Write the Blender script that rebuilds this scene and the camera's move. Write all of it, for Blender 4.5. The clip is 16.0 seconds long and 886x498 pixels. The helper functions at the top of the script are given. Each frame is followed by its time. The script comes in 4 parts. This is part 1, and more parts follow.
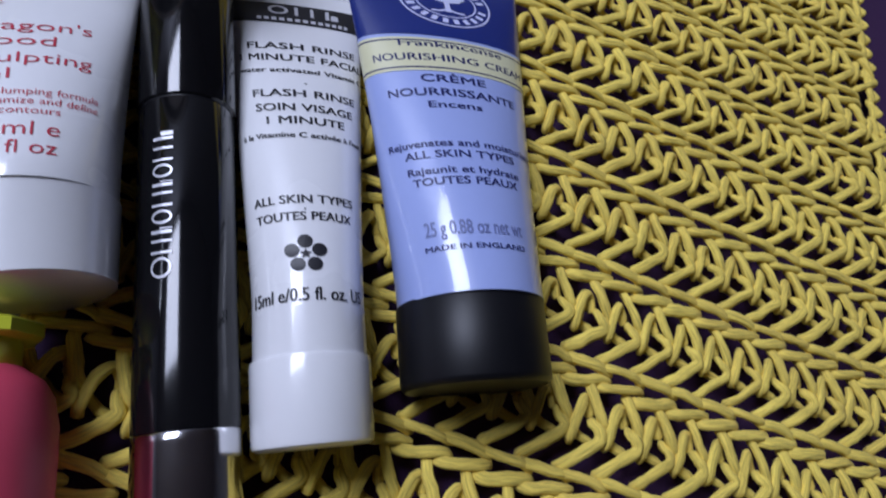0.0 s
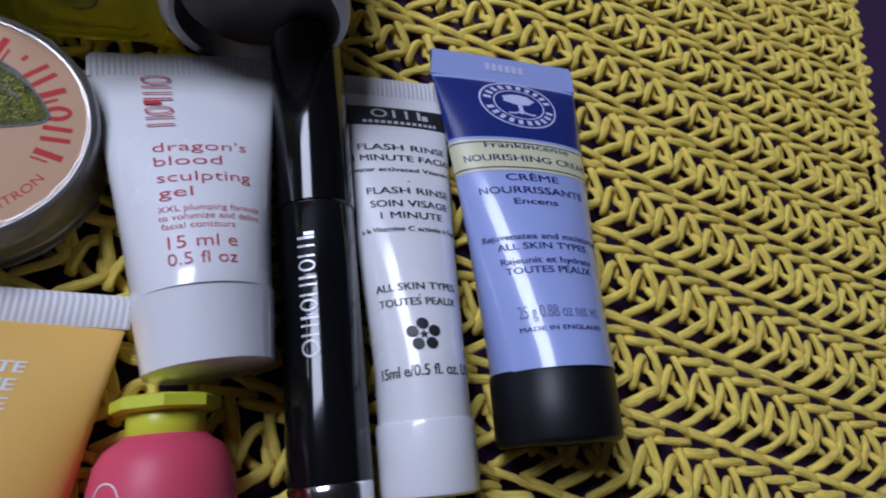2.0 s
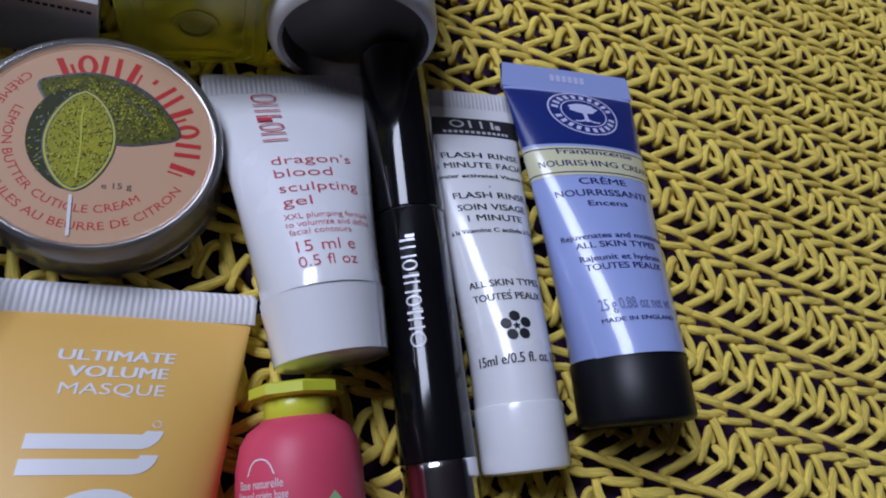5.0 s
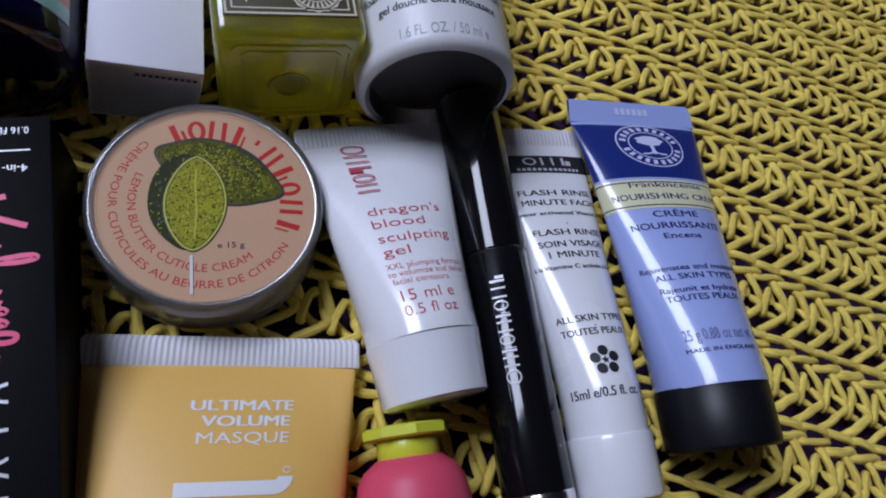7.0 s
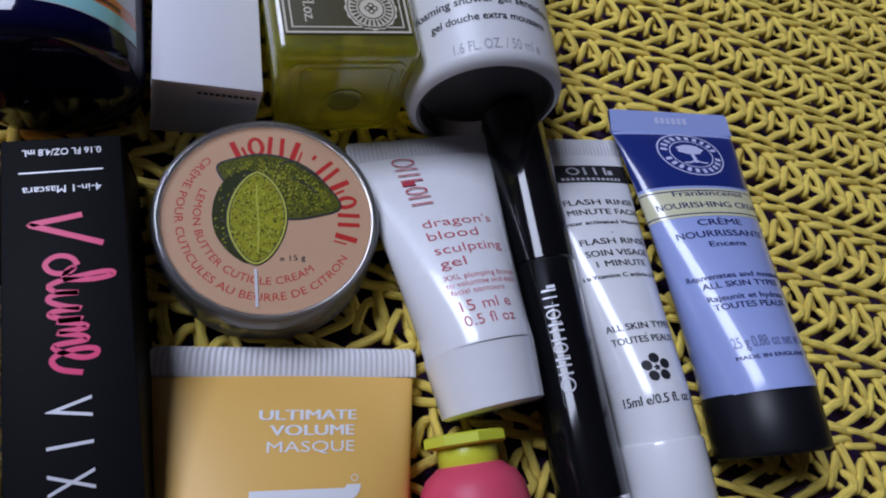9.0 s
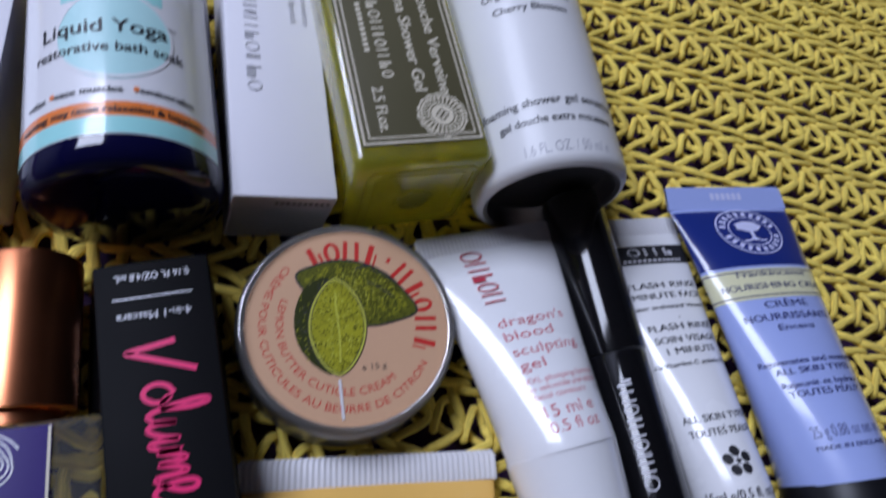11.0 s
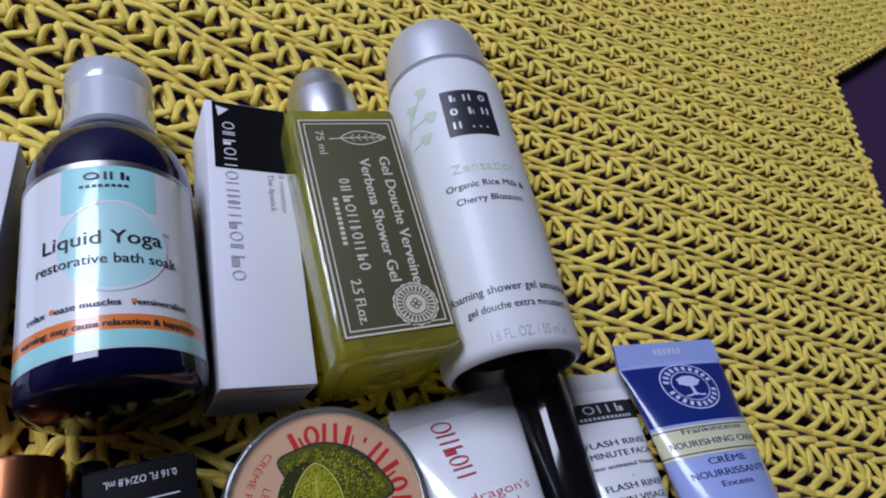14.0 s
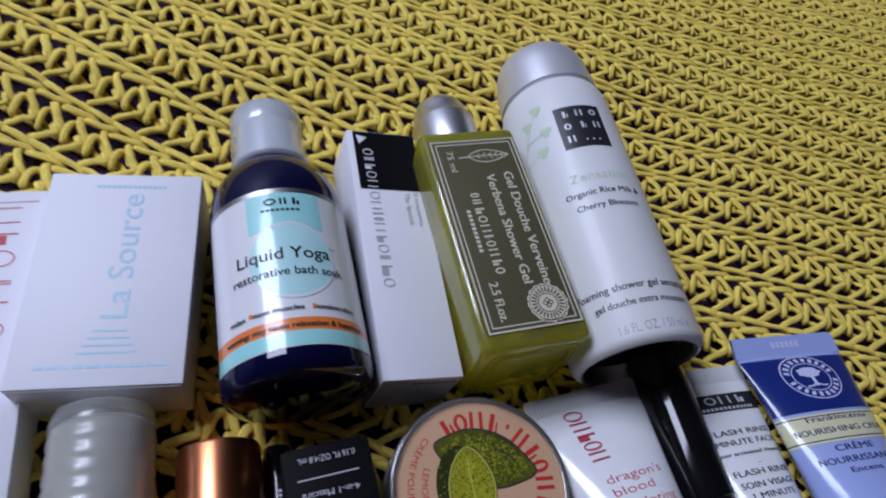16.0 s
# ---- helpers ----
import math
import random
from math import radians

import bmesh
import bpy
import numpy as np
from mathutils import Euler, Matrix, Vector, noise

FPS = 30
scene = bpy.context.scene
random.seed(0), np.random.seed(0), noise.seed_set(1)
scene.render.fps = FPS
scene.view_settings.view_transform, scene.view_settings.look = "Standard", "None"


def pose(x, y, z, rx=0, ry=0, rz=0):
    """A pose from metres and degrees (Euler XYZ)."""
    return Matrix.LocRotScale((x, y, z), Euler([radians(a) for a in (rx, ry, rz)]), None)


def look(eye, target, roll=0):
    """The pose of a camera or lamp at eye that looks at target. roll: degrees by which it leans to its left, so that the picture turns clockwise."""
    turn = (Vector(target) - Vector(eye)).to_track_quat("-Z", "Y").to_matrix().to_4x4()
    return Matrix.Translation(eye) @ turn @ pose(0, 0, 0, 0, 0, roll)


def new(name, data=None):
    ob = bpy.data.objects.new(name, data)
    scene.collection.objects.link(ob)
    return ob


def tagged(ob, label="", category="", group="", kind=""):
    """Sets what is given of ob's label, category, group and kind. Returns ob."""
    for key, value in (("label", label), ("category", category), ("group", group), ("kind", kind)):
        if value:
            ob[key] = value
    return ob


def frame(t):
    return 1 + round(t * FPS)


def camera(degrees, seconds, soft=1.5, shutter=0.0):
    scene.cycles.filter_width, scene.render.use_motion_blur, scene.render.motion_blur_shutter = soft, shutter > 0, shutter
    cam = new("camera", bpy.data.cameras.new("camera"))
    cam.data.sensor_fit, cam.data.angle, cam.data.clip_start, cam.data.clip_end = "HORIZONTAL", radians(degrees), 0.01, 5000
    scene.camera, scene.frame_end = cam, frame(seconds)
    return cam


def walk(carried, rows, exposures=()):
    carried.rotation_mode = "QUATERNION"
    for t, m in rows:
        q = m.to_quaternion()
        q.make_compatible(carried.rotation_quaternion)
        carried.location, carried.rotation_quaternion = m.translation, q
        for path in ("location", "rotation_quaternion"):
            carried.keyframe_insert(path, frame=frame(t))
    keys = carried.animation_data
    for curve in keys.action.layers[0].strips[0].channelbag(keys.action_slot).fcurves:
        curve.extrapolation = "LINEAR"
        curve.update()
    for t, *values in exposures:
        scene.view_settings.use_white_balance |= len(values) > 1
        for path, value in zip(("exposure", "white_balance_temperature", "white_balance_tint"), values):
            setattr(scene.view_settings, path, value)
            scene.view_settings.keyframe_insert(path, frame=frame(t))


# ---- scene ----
cam = camera(69.3, 16.0, 2.0, 0.3)
# seconds, centimetres x y z, degrees
PATH = [
    (0, -4.501, 0.683, 11.184, 19.722, -18.416, -5.931),
    (0.5, -5.282, 1.697, 11.552, 18.763, -20.037, -4.765),
    (1, -6.097, 1.642, 12.166, 19.052, -20.407, -5.017),
    (1.5, -6.331, 1.420, 12.814, 20.825, -20.468, -5.863),
    (2, -7.081, 1.479, 13.018, 20.742, -18.848, -5.710),
    (2.5, -8.353, 1.408, 13.023, 19.949, -17.780, -5.704),
    (3, -8.754, 1.396, 13.301, 19.998, -18.188, -6.316),
    (3.5, -8.714, 1.209, 13.442, 20.255, -18.113, -6.228),
    (4, -8.788, 1.226, 13.530, 20.555, -18.206, -6.154),
    (6.5, -10.498, 1.741, 13.965, 21.170, -16.862, -7.563),
    (7, -10.938, 2.067, 14.148, 21.366, -15.532, -7.789),
    (7.5, -11.137, 2.160, 14.029, 21.436, -15.262, -7.769),
    (8, -11.298, 2.251, 14.223, 21.295, -15.264, -7.604),
    (8.5, -11.507, 2.288, 14.226, 21.636, -14.876, -7.898),
    (10.8, -14.178, 3.726, 14.315, 20.978, -14.648, -8.108),
    (11, -13.536, 4.210, 14.598, 23.817, -13.680, -9.474),
    (11.2, -13.093, 4.820, 15.265, 25.781, -13.101, -9.774),
    (11.5, -13.592, 5.778, 15.862, 28.515, -14.832, -11.069),
    (12, -14.045, 6.408, 16.361, 30.804, -16.421, -12.474),
    (12.5, -14.303, 6.151, 16.716, 31.947, -17.515, -13.517),
    (13, -14.139, 6.084, 16.441, 32.108, -18.005, -13.068),
    (13.5, -14.194, 6.021, 16.502, 32.040, -18.272, -13.107),
    (14, -14.580, 6.080, 16.602, 31.789, -18.087, -12.672),
    (14.5, -14.843, 6.102, 16.666, 31.708, -17.756, -12.240),
    (15, -15.482, 6.207, 16.096, 30.164, -16.523, -10.618),
    (15.5, -16.064, 6.096, 16.456, 29.973, -15.267, -10.937),
    (16, -16.557, 5.358, 17.655, 32.421, -10.963, -10.889),
]
walk(cam, [(t, pose(x / 100, y / 100, z / 100, a, b, c)) for t, x, y, z, a, b, c in PATH], [(0.0, 0.09), (0.6, 0.07), (1.8, -0.12), (8.7, -0.16), (10.9, 0.0), (12.0, 0.02), (13.5, -0.05), (15.4, -0.06), (16.0, -0.19)])

MM = 0.001


# ---- light ----
world = bpy.data.worlds.new("sky")
scene.world = world
world.use_nodes = True
wn = world.node_tree.nodes
sky = wn.new("ShaderNodeTexSky")
sky.sky_type, sky.sun_disc = "NISHITA", False
sky.sun_elevation, sky.sun_rotation = radians(40), radians(-40)
world.node_tree.links.new(sky.outputs[0], wn["Background"].inputs[0])
wn["Background"].inputs[1].default_value = 0.1

ROOF_WINDOW = (-1.55, -0.55, 0.45, 1.5)      # x and y of the opening in the low ceiling
CEILING = 1.5
lamp = bpy.data.lights.new("roof_window_daylight", "AREA")
lamp.shape, lamp.size, lamp.size_y = "RECTANGLE", 0.96, 1.0
lamp.energy, lamp.color = 48, (0.725, 0.798, 1.065)
light = new("roof_window_daylight", lamp)
light.matrix_world = look((-1.05, 0.975, CEILING + 0.02), (-1.05, 0.975, 0))
tagged(light, kind="structure")


# ---- materials ----
def material(name, colour, rough=0.5, metal=0.0, vary=0.06, grain=900.0, bump=0.08, coat=0.0, glass=0.0, ior=1.45, stain=40.0, island=0.0, sheen=0.0, gloss=0.5):
    m = bpy.data.materials.new(name)
    m.use_nodes = True
    nt = m.node_tree
    b = nt.nodes["Principled BSDF"]
    geo = nt.nodes.new("ShaderNodeTexCoord")
    fine = nt.nodes.new("ShaderNodeTexNoise")
    fine.inputs["Scale"].default_value, fine.inputs["Detail"].default_value = grain, 4
    wide = nt.nodes.new("ShaderNodeTexNoise")
    wide.inputs["Scale"].default_value, wide.inputs["Detail"].default_value = stain, 3
    nt.links.new(geo.outputs["Object"], fine.inputs["Vector"])
    nt.links.new(geo.outputs["Object"], wide.inputs["Vector"])
    mix = nt.nodes.new("ShaderNodeMix")
    mix.data_type = "RGBA"
    mix.inputs[6].default_value = (*[c * (1 - vary) for c in colour], 1)
    mix.inputs[7].default_value = (*[min(1, c * (1 + vary)) for c in colour], 1)
    add = nt.nodes.new("ShaderNodeMath")
    add.operation = "MULTIPLY_ADD"
    nt.links.new(wide.outputs[0], add.inputs[0])
    add.inputs[1].default_value = 0.6
    scl = nt.nodes.new("ShaderNodeMath")
    scl.operation = "MULTIPLY"
    scl.inputs[1].default_value = 0.4
    nt.links.new(fine.outputs[0], scl.inputs[0])
    nt.links.new(scl.outputs[0], add.inputs[2])
    last = add.outputs[0]
    if island:
        isl = nt.nodes.new("ShaderNodeNewGeometry")
        more = nt.nodes.new("ShaderNodeMath")
        more.operation = "MULTIPLY_ADD"
        nt.links.new(isl.outputs["Random Per Island"], more.inputs[0])
        more.inputs[1].default_value = island
        nt.links.new(last, more.inputs[2])
        last = more.outputs[0]
    nt.links.new(last, mix.inputs[0])
    nt.links.new(mix.outputs[2], b.inputs["Base Color"])
    ramp = nt.nodes.new("ShaderNodeMath")
    ramp.operation = "MULTIPLY_ADD"
    nt.links.new(wide.outputs[0], ramp.inputs[0])
    ramp.inputs[1].default_value, ramp.inputs[2].default_value = 0.12, max(0.0, rough - 0.06)
    nt.links.new(ramp.outputs[0], b.inputs["Roughness"])
    b.inputs["Metallic"].default_value = metal
    b.inputs["Coat Weight"].default_value = coat
    b.inputs["Coat Roughness"].default_value = 0.08
    b.inputs["Transmission Weight"].default_value = glass
    b.inputs["IOR"].default_value = ior
    b.inputs["Sheen Weight"].default_value = sheen
    b.inputs["Specular IOR Level"].default_value = gloss
    if bump:
        bp = nt.nodes.new("ShaderNodeBump")
        bp.inputs["Strength"].default_value, bp.inputs["Distance"].default_value = bump, 0.0003
        nt.links.new(fine.outputs[0], bp.inputs["Height"])
        nt.links.new(bp.outputs[0], b.inputs["Normal"])
    return m


def yarn_material():
    """Cotton yarn: soft yellow, with fine plies that twist along each strand."""
    m = material("yellow_cotton_yarn", (0.945, 0.675, 0.125), 0.85, vary=0.16, grain=1800, bump=0, stain=25, island=0.35, sheen=0.06)
    nt = m.node_tree
    b = nt.nodes["Principled BSDF"]
    uv = nt.nodes.new("ShaderNodeTexCoord")
    pull = nt.nodes.new("ShaderNodeMapping")
    pull.inputs["Scale"].default_value = (7.0, 0.6, 1.0)
    nt.links.new(uv.outputs["UV"], pull.inputs["Vector"])
    fibre = nt.nodes.new("ShaderNodeTexNoise")
    fibre.inputs["Scale"].default_value, fibre.inputs["Detail"].default_value = 1.0, 5
    fibre.inputs["Roughness"].default_value, fibre.inputs["Distortion"].default_value = 0.62, 0.4
    nt.links.new(pull.outputs[0], fibre.inputs["Vector"])
    bp = nt.nodes.new("ShaderNodeBump")
    bp.inputs["Strength"].default_value, bp.inputs["Distance"].default_value = 0.85, 0.0006
    nt.links.new(fibre.outputs[0], bp.inputs["Height"])
    nt.links.new(bp.outputs[0], b.inputs["Normal"])
    tone = nt.nodes.new("ShaderNodeMapRange")
    tone.inputs[1].default_value, tone.inputs[2].default_value = 0.32, 0.60
    tone.inputs[3].default_value, tone.inputs[4].default_value = 0.70, 1.14
    nt.links.new(fibre.outputs[0], tone.inputs[0])
    dye = b.inputs["Base Color"].links[0].from_socket
    tint = nt.nodes.new("ShaderNodeVectorMath")
    tint.operation = "SCALE"
    nt.links.new(dye, tint.inputs[0])
    nt.links.new(tone.outputs[0], tint.inputs["Scale"])
    nt.links.new(tint.outputs[0], b.inputs["Base Color"])
    return m


YARN = yarn_material()
PURPLE = material("purple_woven_cover", (0.042, 0.013, 0.058), 0.85, vary=0.25, grain=1600, bump=0.4, stain=14)
WHITE = material("white_plastic", (0.85, 0.85, 0.86), 0.26, vary=0.03, bump=0.03, coat=0.8)
SATIN_SILVER = material("silver_lacquered_plastic", (0.74, 0.74, 0.77), 0.4, metal=0.55, vary=0.03, bump=0.0)
CAN_WHITE = material("white_lacquered_metal", (0.76, 0.76, 0.76), 0.42, vary=0.03, bump=0.02, coat=0.08)
CARD = material("white_card", (0.82, 0.81, 0.86), 0.55, vary=0.03, grain=2500, bump=0.06)
CRIMP = material("white_crimped_plastic", (0.72, 0.71, 0.72), 0.4, vary=0.05, bump=0.05)
LAVENDER = material("lavender_plastic", (0.37, 0.45, 0.80), 0.33, vary=0.04, bump=0.03, coat=0.9)
NAVY = material("navy_print", (0.012, 0.028, 0.19), 0.3, vary=0.1, bump=0.03, coat=0.9)
CREAM = material("cream_print", (0.74, 0.72, 0.46), 0.35, vary=0.05, bump=0.02, coat=0.9)
BLACK = material("black_gloss_plastic", (0.005, 0.005, 0.006), 0.1, vary=0.2, bump=0.01, coat=0.2)
SATIN = material("black_satin_card", (0.006, 0.006, 0.007), 0.55, vary=0.2, grain=2500, bump=0.05, gloss=0.07)
INK = material("black_ink", (0.02, 0.02, 0.025), 0.4, bump=0)
NAVY_INK = material("navy_ink", (0.02, 0.025, 0.12), 0.4, bump=0)
RED_INK = material("red_ink", (0.54, 0.03, 0.025), 0.5, bump=0, gloss=0.2)
PINK_INK = material("coral_ink", (0.52, 0.05, 0.08), 0.45, bump=0, gloss=0.25)
HOT_INK = material("hot_pink_foil", (0.85, 0.02, 0.16), 0.35, bump=0)
GREY_INK = material("grey_ink", (0.42, 0.42, 0.45), 0.45, bump=0)
SLATE_INK = material("slate_blue_ink", (0.16, 0.19, 0.38), 0.45, bump=0)
SILVER_INK = material("silver_ink", (0.66, 0.66, 0.70), 0.35, metal=0.2, bump=0)
PALE_INK = material("pale_lilac_ink", (0.60, 0.62, 0.84), 0.35, bump=0)
BLUE_INK = material("pale_blue_ink", (0.42, 0.66, 0.80), 0.45, bump=0)
MINT = material("mint_print", (0.36, 0.75, 0.74), 0.3, vary=0.04, bump=0.02, coat=0.8)
MINT_PALE = material("pale_mint_print", (0.50, 0.80, 0.80), 0.3, vary=0.04, bump=0.02, coat=0.8)
ORANGE = material("orange_print", (0.85, 0.23, 0.05), 0.3, vary=0.04, bump=0.02, coat=0.8)
GREEN_INK = material("leaf_green_print", (0.40, 0.62, 0.30), 0.5, bump=0)
COBALT = material("cobalt_glossy_plastic", (0.003, 0.003, 0.030), 0.08, vary=0.2, bump=0.005, coat=0.2)
FROST = material("frosted_clear_plastic", (0.86, 0.90, 0.97), 0.16, vary=0.04, bump=0.02, glass=0.55, coat=1.0)
SPRIG = material("pale_sage_print", (0.56, 0.68, 0.50), 0.5, bump=0)
CLEAR = material("clear_plastic", (0.95, 0.95, 0.92), 0.06, vary=0.02, bump=0.01, glass=0.95)
GEL = material("yellow_green_gel", (0.90, 0.88, 0.10), 0.18, vary=0.05, bump=0.0, glass=0.76, ior=1.38, coat=0.9, stain=60)
gel = GEL.node_tree.nodes["Principled BSDF"]
gel.inputs["Subsurface Weight"].default_value, gel.inputs["Subsurface Scale"].default_value = 1.0, 0.03
gel.inputs["Subsurface Radius"].default_value = (1.0, 1.0, 0.12)
OLIVE = material("olive_label", (0.098, 0.088, 0.046), 0.5, vary=0.1, grain=2500, bump=0.05, gloss=0.2)
LABEL_CREAM = material("cream_ink", (0.68, 0.62, 0.48), 0.45, bump=0)
CHROME = material("polished_silver", (0.80, 0.80, 0.82), 0.12, metal=1.0, vary=0.03, bump=0.0)
BRUSHED = material("satin_silver", (0.80, 0.80, 0.82), 0.36, metal=1.0, vary=0.05, grain=2500, bump=0.03)
COPPER = material("rose_gold_metal", (0.62, 0.225, 0.105), 0.28, metal=1.0, vary=0.05, bump=0.0)
LABEL = material("glossy_white_label", (0.80, 0.80, 0.82), 0.30, vary=0.03, bump=0.02, coat=0.8)
CAP_BLACK = material("black_satin_plastic", (0.006, 0.006, 0.008), 0.42, vary=0.2, grain=2500, bump=0.04, gloss=0.4)
POT = material("clear_pot_plastic", (0.93, 0.94, 0.96), 0.22, vary=0.03, bump=0.02, glass=0.82, coat=0.25)
TIN = material("tin_metal", (0.50, 0.48, 0.46), 0.34, metal=1.0, vary=0.08, bump=0.03)
PEACH = material("peach_label", (0.62, 0.375, 0.225), 0.5, vary=0.05, bump=0.02, gloss=0.2)
PEACH_LIGHT = material("light_peach_label", (0.64, 0.43, 0.27), 0.5, vary=0.05, bump=0.02, gloss=0.2)
LEMON_DARK = material("dark_lemon_green", (0.095, 0.100, 0.010), 0.5, vary=0.75, grain=1700, bump=0.02, stain=160, gloss=0.15)
LEMON_DEEP = material("deep_lemon_green", (0.030, 0.036, 0.006), 0.5, vary=0.5, grain=1700, bump=0.02, stain=160, gloss=0.15)
LEMON = material("leaf_lime_green", (0.33, 0.32, 0.018), 0.5, vary=0.6, grain=2200, bump=0.02, stain=160, gloss=0.15)
VEIN = material("pale_vein", (0.52, 0.52, 0.07), 0.5, bump=0, gloss=0.15)
LINING = material("pale_beige_cream", (0.60, 0.57, 0.46), 0.5, bump=0.02)
AMBER = material("golden_yellow_plastic", (0.82, 0.49, 0.125), 0.40, vary=0.05, bump=0.02, coat=0.25)
PINK = material("coral_pink_plastic", (0.72, 0.075, 0.14), 0.46, vary=0.05, bump=0.03)
LIME = material("lime_plastic", (0.66, 0.70, 0.05), 0.36, vary=0.05, bump=0.03, coat=0.2)
VIOLET = material("violet_foil_label", (0.042, 0.024, 0.16), 0.5, vary=0.12, bump=0.02, gloss=0.25)
WALL = material("painted_plaster", (0.24, 0.24, 0.26), 0.8, vary=0.04, grain=120, bump=0.1, stain=2)
BOARD = material("oak_boards", (0.22, 0.13, 0.07), 0.5, vary=0.25, grain=90, bump=0.1, stain=6)
FRAME = material("white_gloss_paint", (0.78, 0.78, 0.76), 0.35, vary=0.03, grain=200, bump=0.05)
PANE = material("window_glass", (0.95, 0.97, 0.97), 0.02, vary=0.0, bump=0.0, glass=1.0)


# ---- building ----
def finish(name, bm, mat, parent=None, label="", smooth=True, size=MM):
    bmesh.ops.recalc_face_normals(bm, faces=bm.faces)
    me = bpy.data.meshes.new(name)
    bm.to_mesh(me)
    bm.free()
    if size != 1:
        me.transform(Matrix.Scale(size, 4))
    me.materials.append(mat)
    if smooth:
        me.shade_smooth()
        me.set_sharp_from_angle(angle=radians(38))
    ob = new(name, me)
    if parent:
        ob.parent = parent
    if label:
        ob["label"] = label
    return ob


def part(name, bm, mat, parent, label="", smooth=True):
    return finish(name, bm, mat, parent, label, smooth)


GROUND = -6.5        # the blanket is pressed down under the things


def thing(name, label, category, x, y, z=GROUND, turn=0.0, nose=0.0, roll=0.0, group=""):
    """A thing's base: an Empty at millimetres x, y, z, turned about z; nose lifts its far end, roll turns it about its length."""
    ob = new(name)
    ob.empty_display_size = 0.01
    ob.matrix_world = pose(x * MM, y * MM, z * MM, 0, 0, turn) @ pose(0, 0, 0, nose, 0, 0) @ pose(0, 0, 0, 0, roll, 0)
    return tagged(ob, label, category, group)


def box(w, l, h, edge=0.4, x=0.0, y=0.0, z=0.0, segments=2):
    """A bevelled box, centred on x, y, standing on z."""
    bm = bmesh.new()
    bmesh.ops.create_cube(bm, size=1, matrix=Matrix.Translation((x, y, z + h / 2)) @ Matrix.Diagonal((w, l, h, 1)))
    if edge:
        bmesh.ops.bevel(bm, geom=bm.edges[:], offset=edge, segments=segments, affect="EDGES", profile=0.5)
    return bm


def loft(sec, stations, ring=40, off=0.0, ends=True):
    """A skin round the length y through ellipses: sec(y) gives half width, half height and height of the centre."""
    bm = bmesh.new()
    rows = []
    for y in stations:
        a, b, c = sec(y)
        rows.append([bm.verts.new(((a + off) * math.sin(k * math.tau / ring), y, c + (b + off) * math.cos(k * math.tau / ring))) for k in range(ring)])
    for p, q in zip(rows, rows[1:]):
        for k in range(ring):
            bm.faces.new((p[k], p[(k + 1) % ring], q[(k + 1) % ring], q[k]))
    if ends:
        bm.faces.new(rows[0])
        bm.faces.new(rows[-1])
    return bm


def span(y0, y1, n):
    return [y0 + (y1 - y0) * k / n for k in range(n + 1)]


def turned(profile, ring=48, z=None, open_start=False):
    """A round thing that lies along y: profile of (y, radius)."""
    top = max(r for _, r in profile) if z is None else z
    table = list(profile)
    bm = bmesh.new()
    rows = [[bm.verts.new((max(r, 0.01) * math.sin(k * math.tau / ring), y, top + max(r, 0.01) * math.cos(k * math.tau / ring))) for k in range(ring)] for y, r in table]
    for p, q in zip(rows, rows[1:]):
        for k in range(ring):
            bm.faces.new((p[k], p[(k + 1) % ring], q[(k + 1) % ring], q[k]))
    if not open_start:
        bm.faces.new(rows[0])
    bm.faces.new(rows[-1])
    return bm


def upright(profile, ring=72):
    """A round thing that stands on its base: profile of (radius, z)."""
    bm = bmesh.new()
    rows = [[bm.verts.new((max(r, 0.01) * math.cos(k * math.tau / ring), max(r, 0.01) * math.sin(k * math.tau / ring), z)) for k in range(ring)] for r, z in profile]
    for p, q in zip(rows, rows[1:]):
        for k in range(ring):
            bm.faces.new((p[k], p[(k + 1) % ring], q[(k + 1) % ring], q[k]))
    bm.faces.new(rows[0])
    bm.faces.new(rows[-1])
    return bm


def on_skin(sec, off=0.12):
    """Lays flat print onto a skin: x goes round it, y along it."""
    def lay(x, y):
        a, b, c = sec(y)
        t = max(-2.2, min(2.2, x / (0.5 * (a + min(a, b + 0.35 * (a - b))))))
        return ((a + off) * math.sin(t), y, c + (b + off) * math.cos(t))
    return lay


def on_flat(z, off=0.08):
    def lay(x, y):
        return (x, y, z + off)
    return lay


PRINTED = []
GLYPHS = {}


def glyphs(s, thin=0.0):
    """The outline of a line of type, one unit high, centred."""
    if (s, thin) not in GLYPHS:
        cu = bpy.data.curves.new("type", "FONT")
        cu.body, cu.align_x, cu.resolution_u, cu.size, cu.offset = s, "CENTER", 3, 1.0, -thin
        ob = bpy.data.objects.new("type", cu)
        scene.collection.objects.link(ob)
        me = bpy.data.meshes.new_from_object(ob.evaluated_get(bpy.context.evaluated_depsgraph_get()))
        GLYPHS[s, thin] = ([(v.co.x, v.co.y) for v in me.vertices], [tuple(p.vertices) for p in me.polygons])
        bpy.data.objects.remove(ob)
        bpy.data.curves.remove(cu)
        bpy.data.meshes.remove(me)
    return GLYPHS[s, thin]


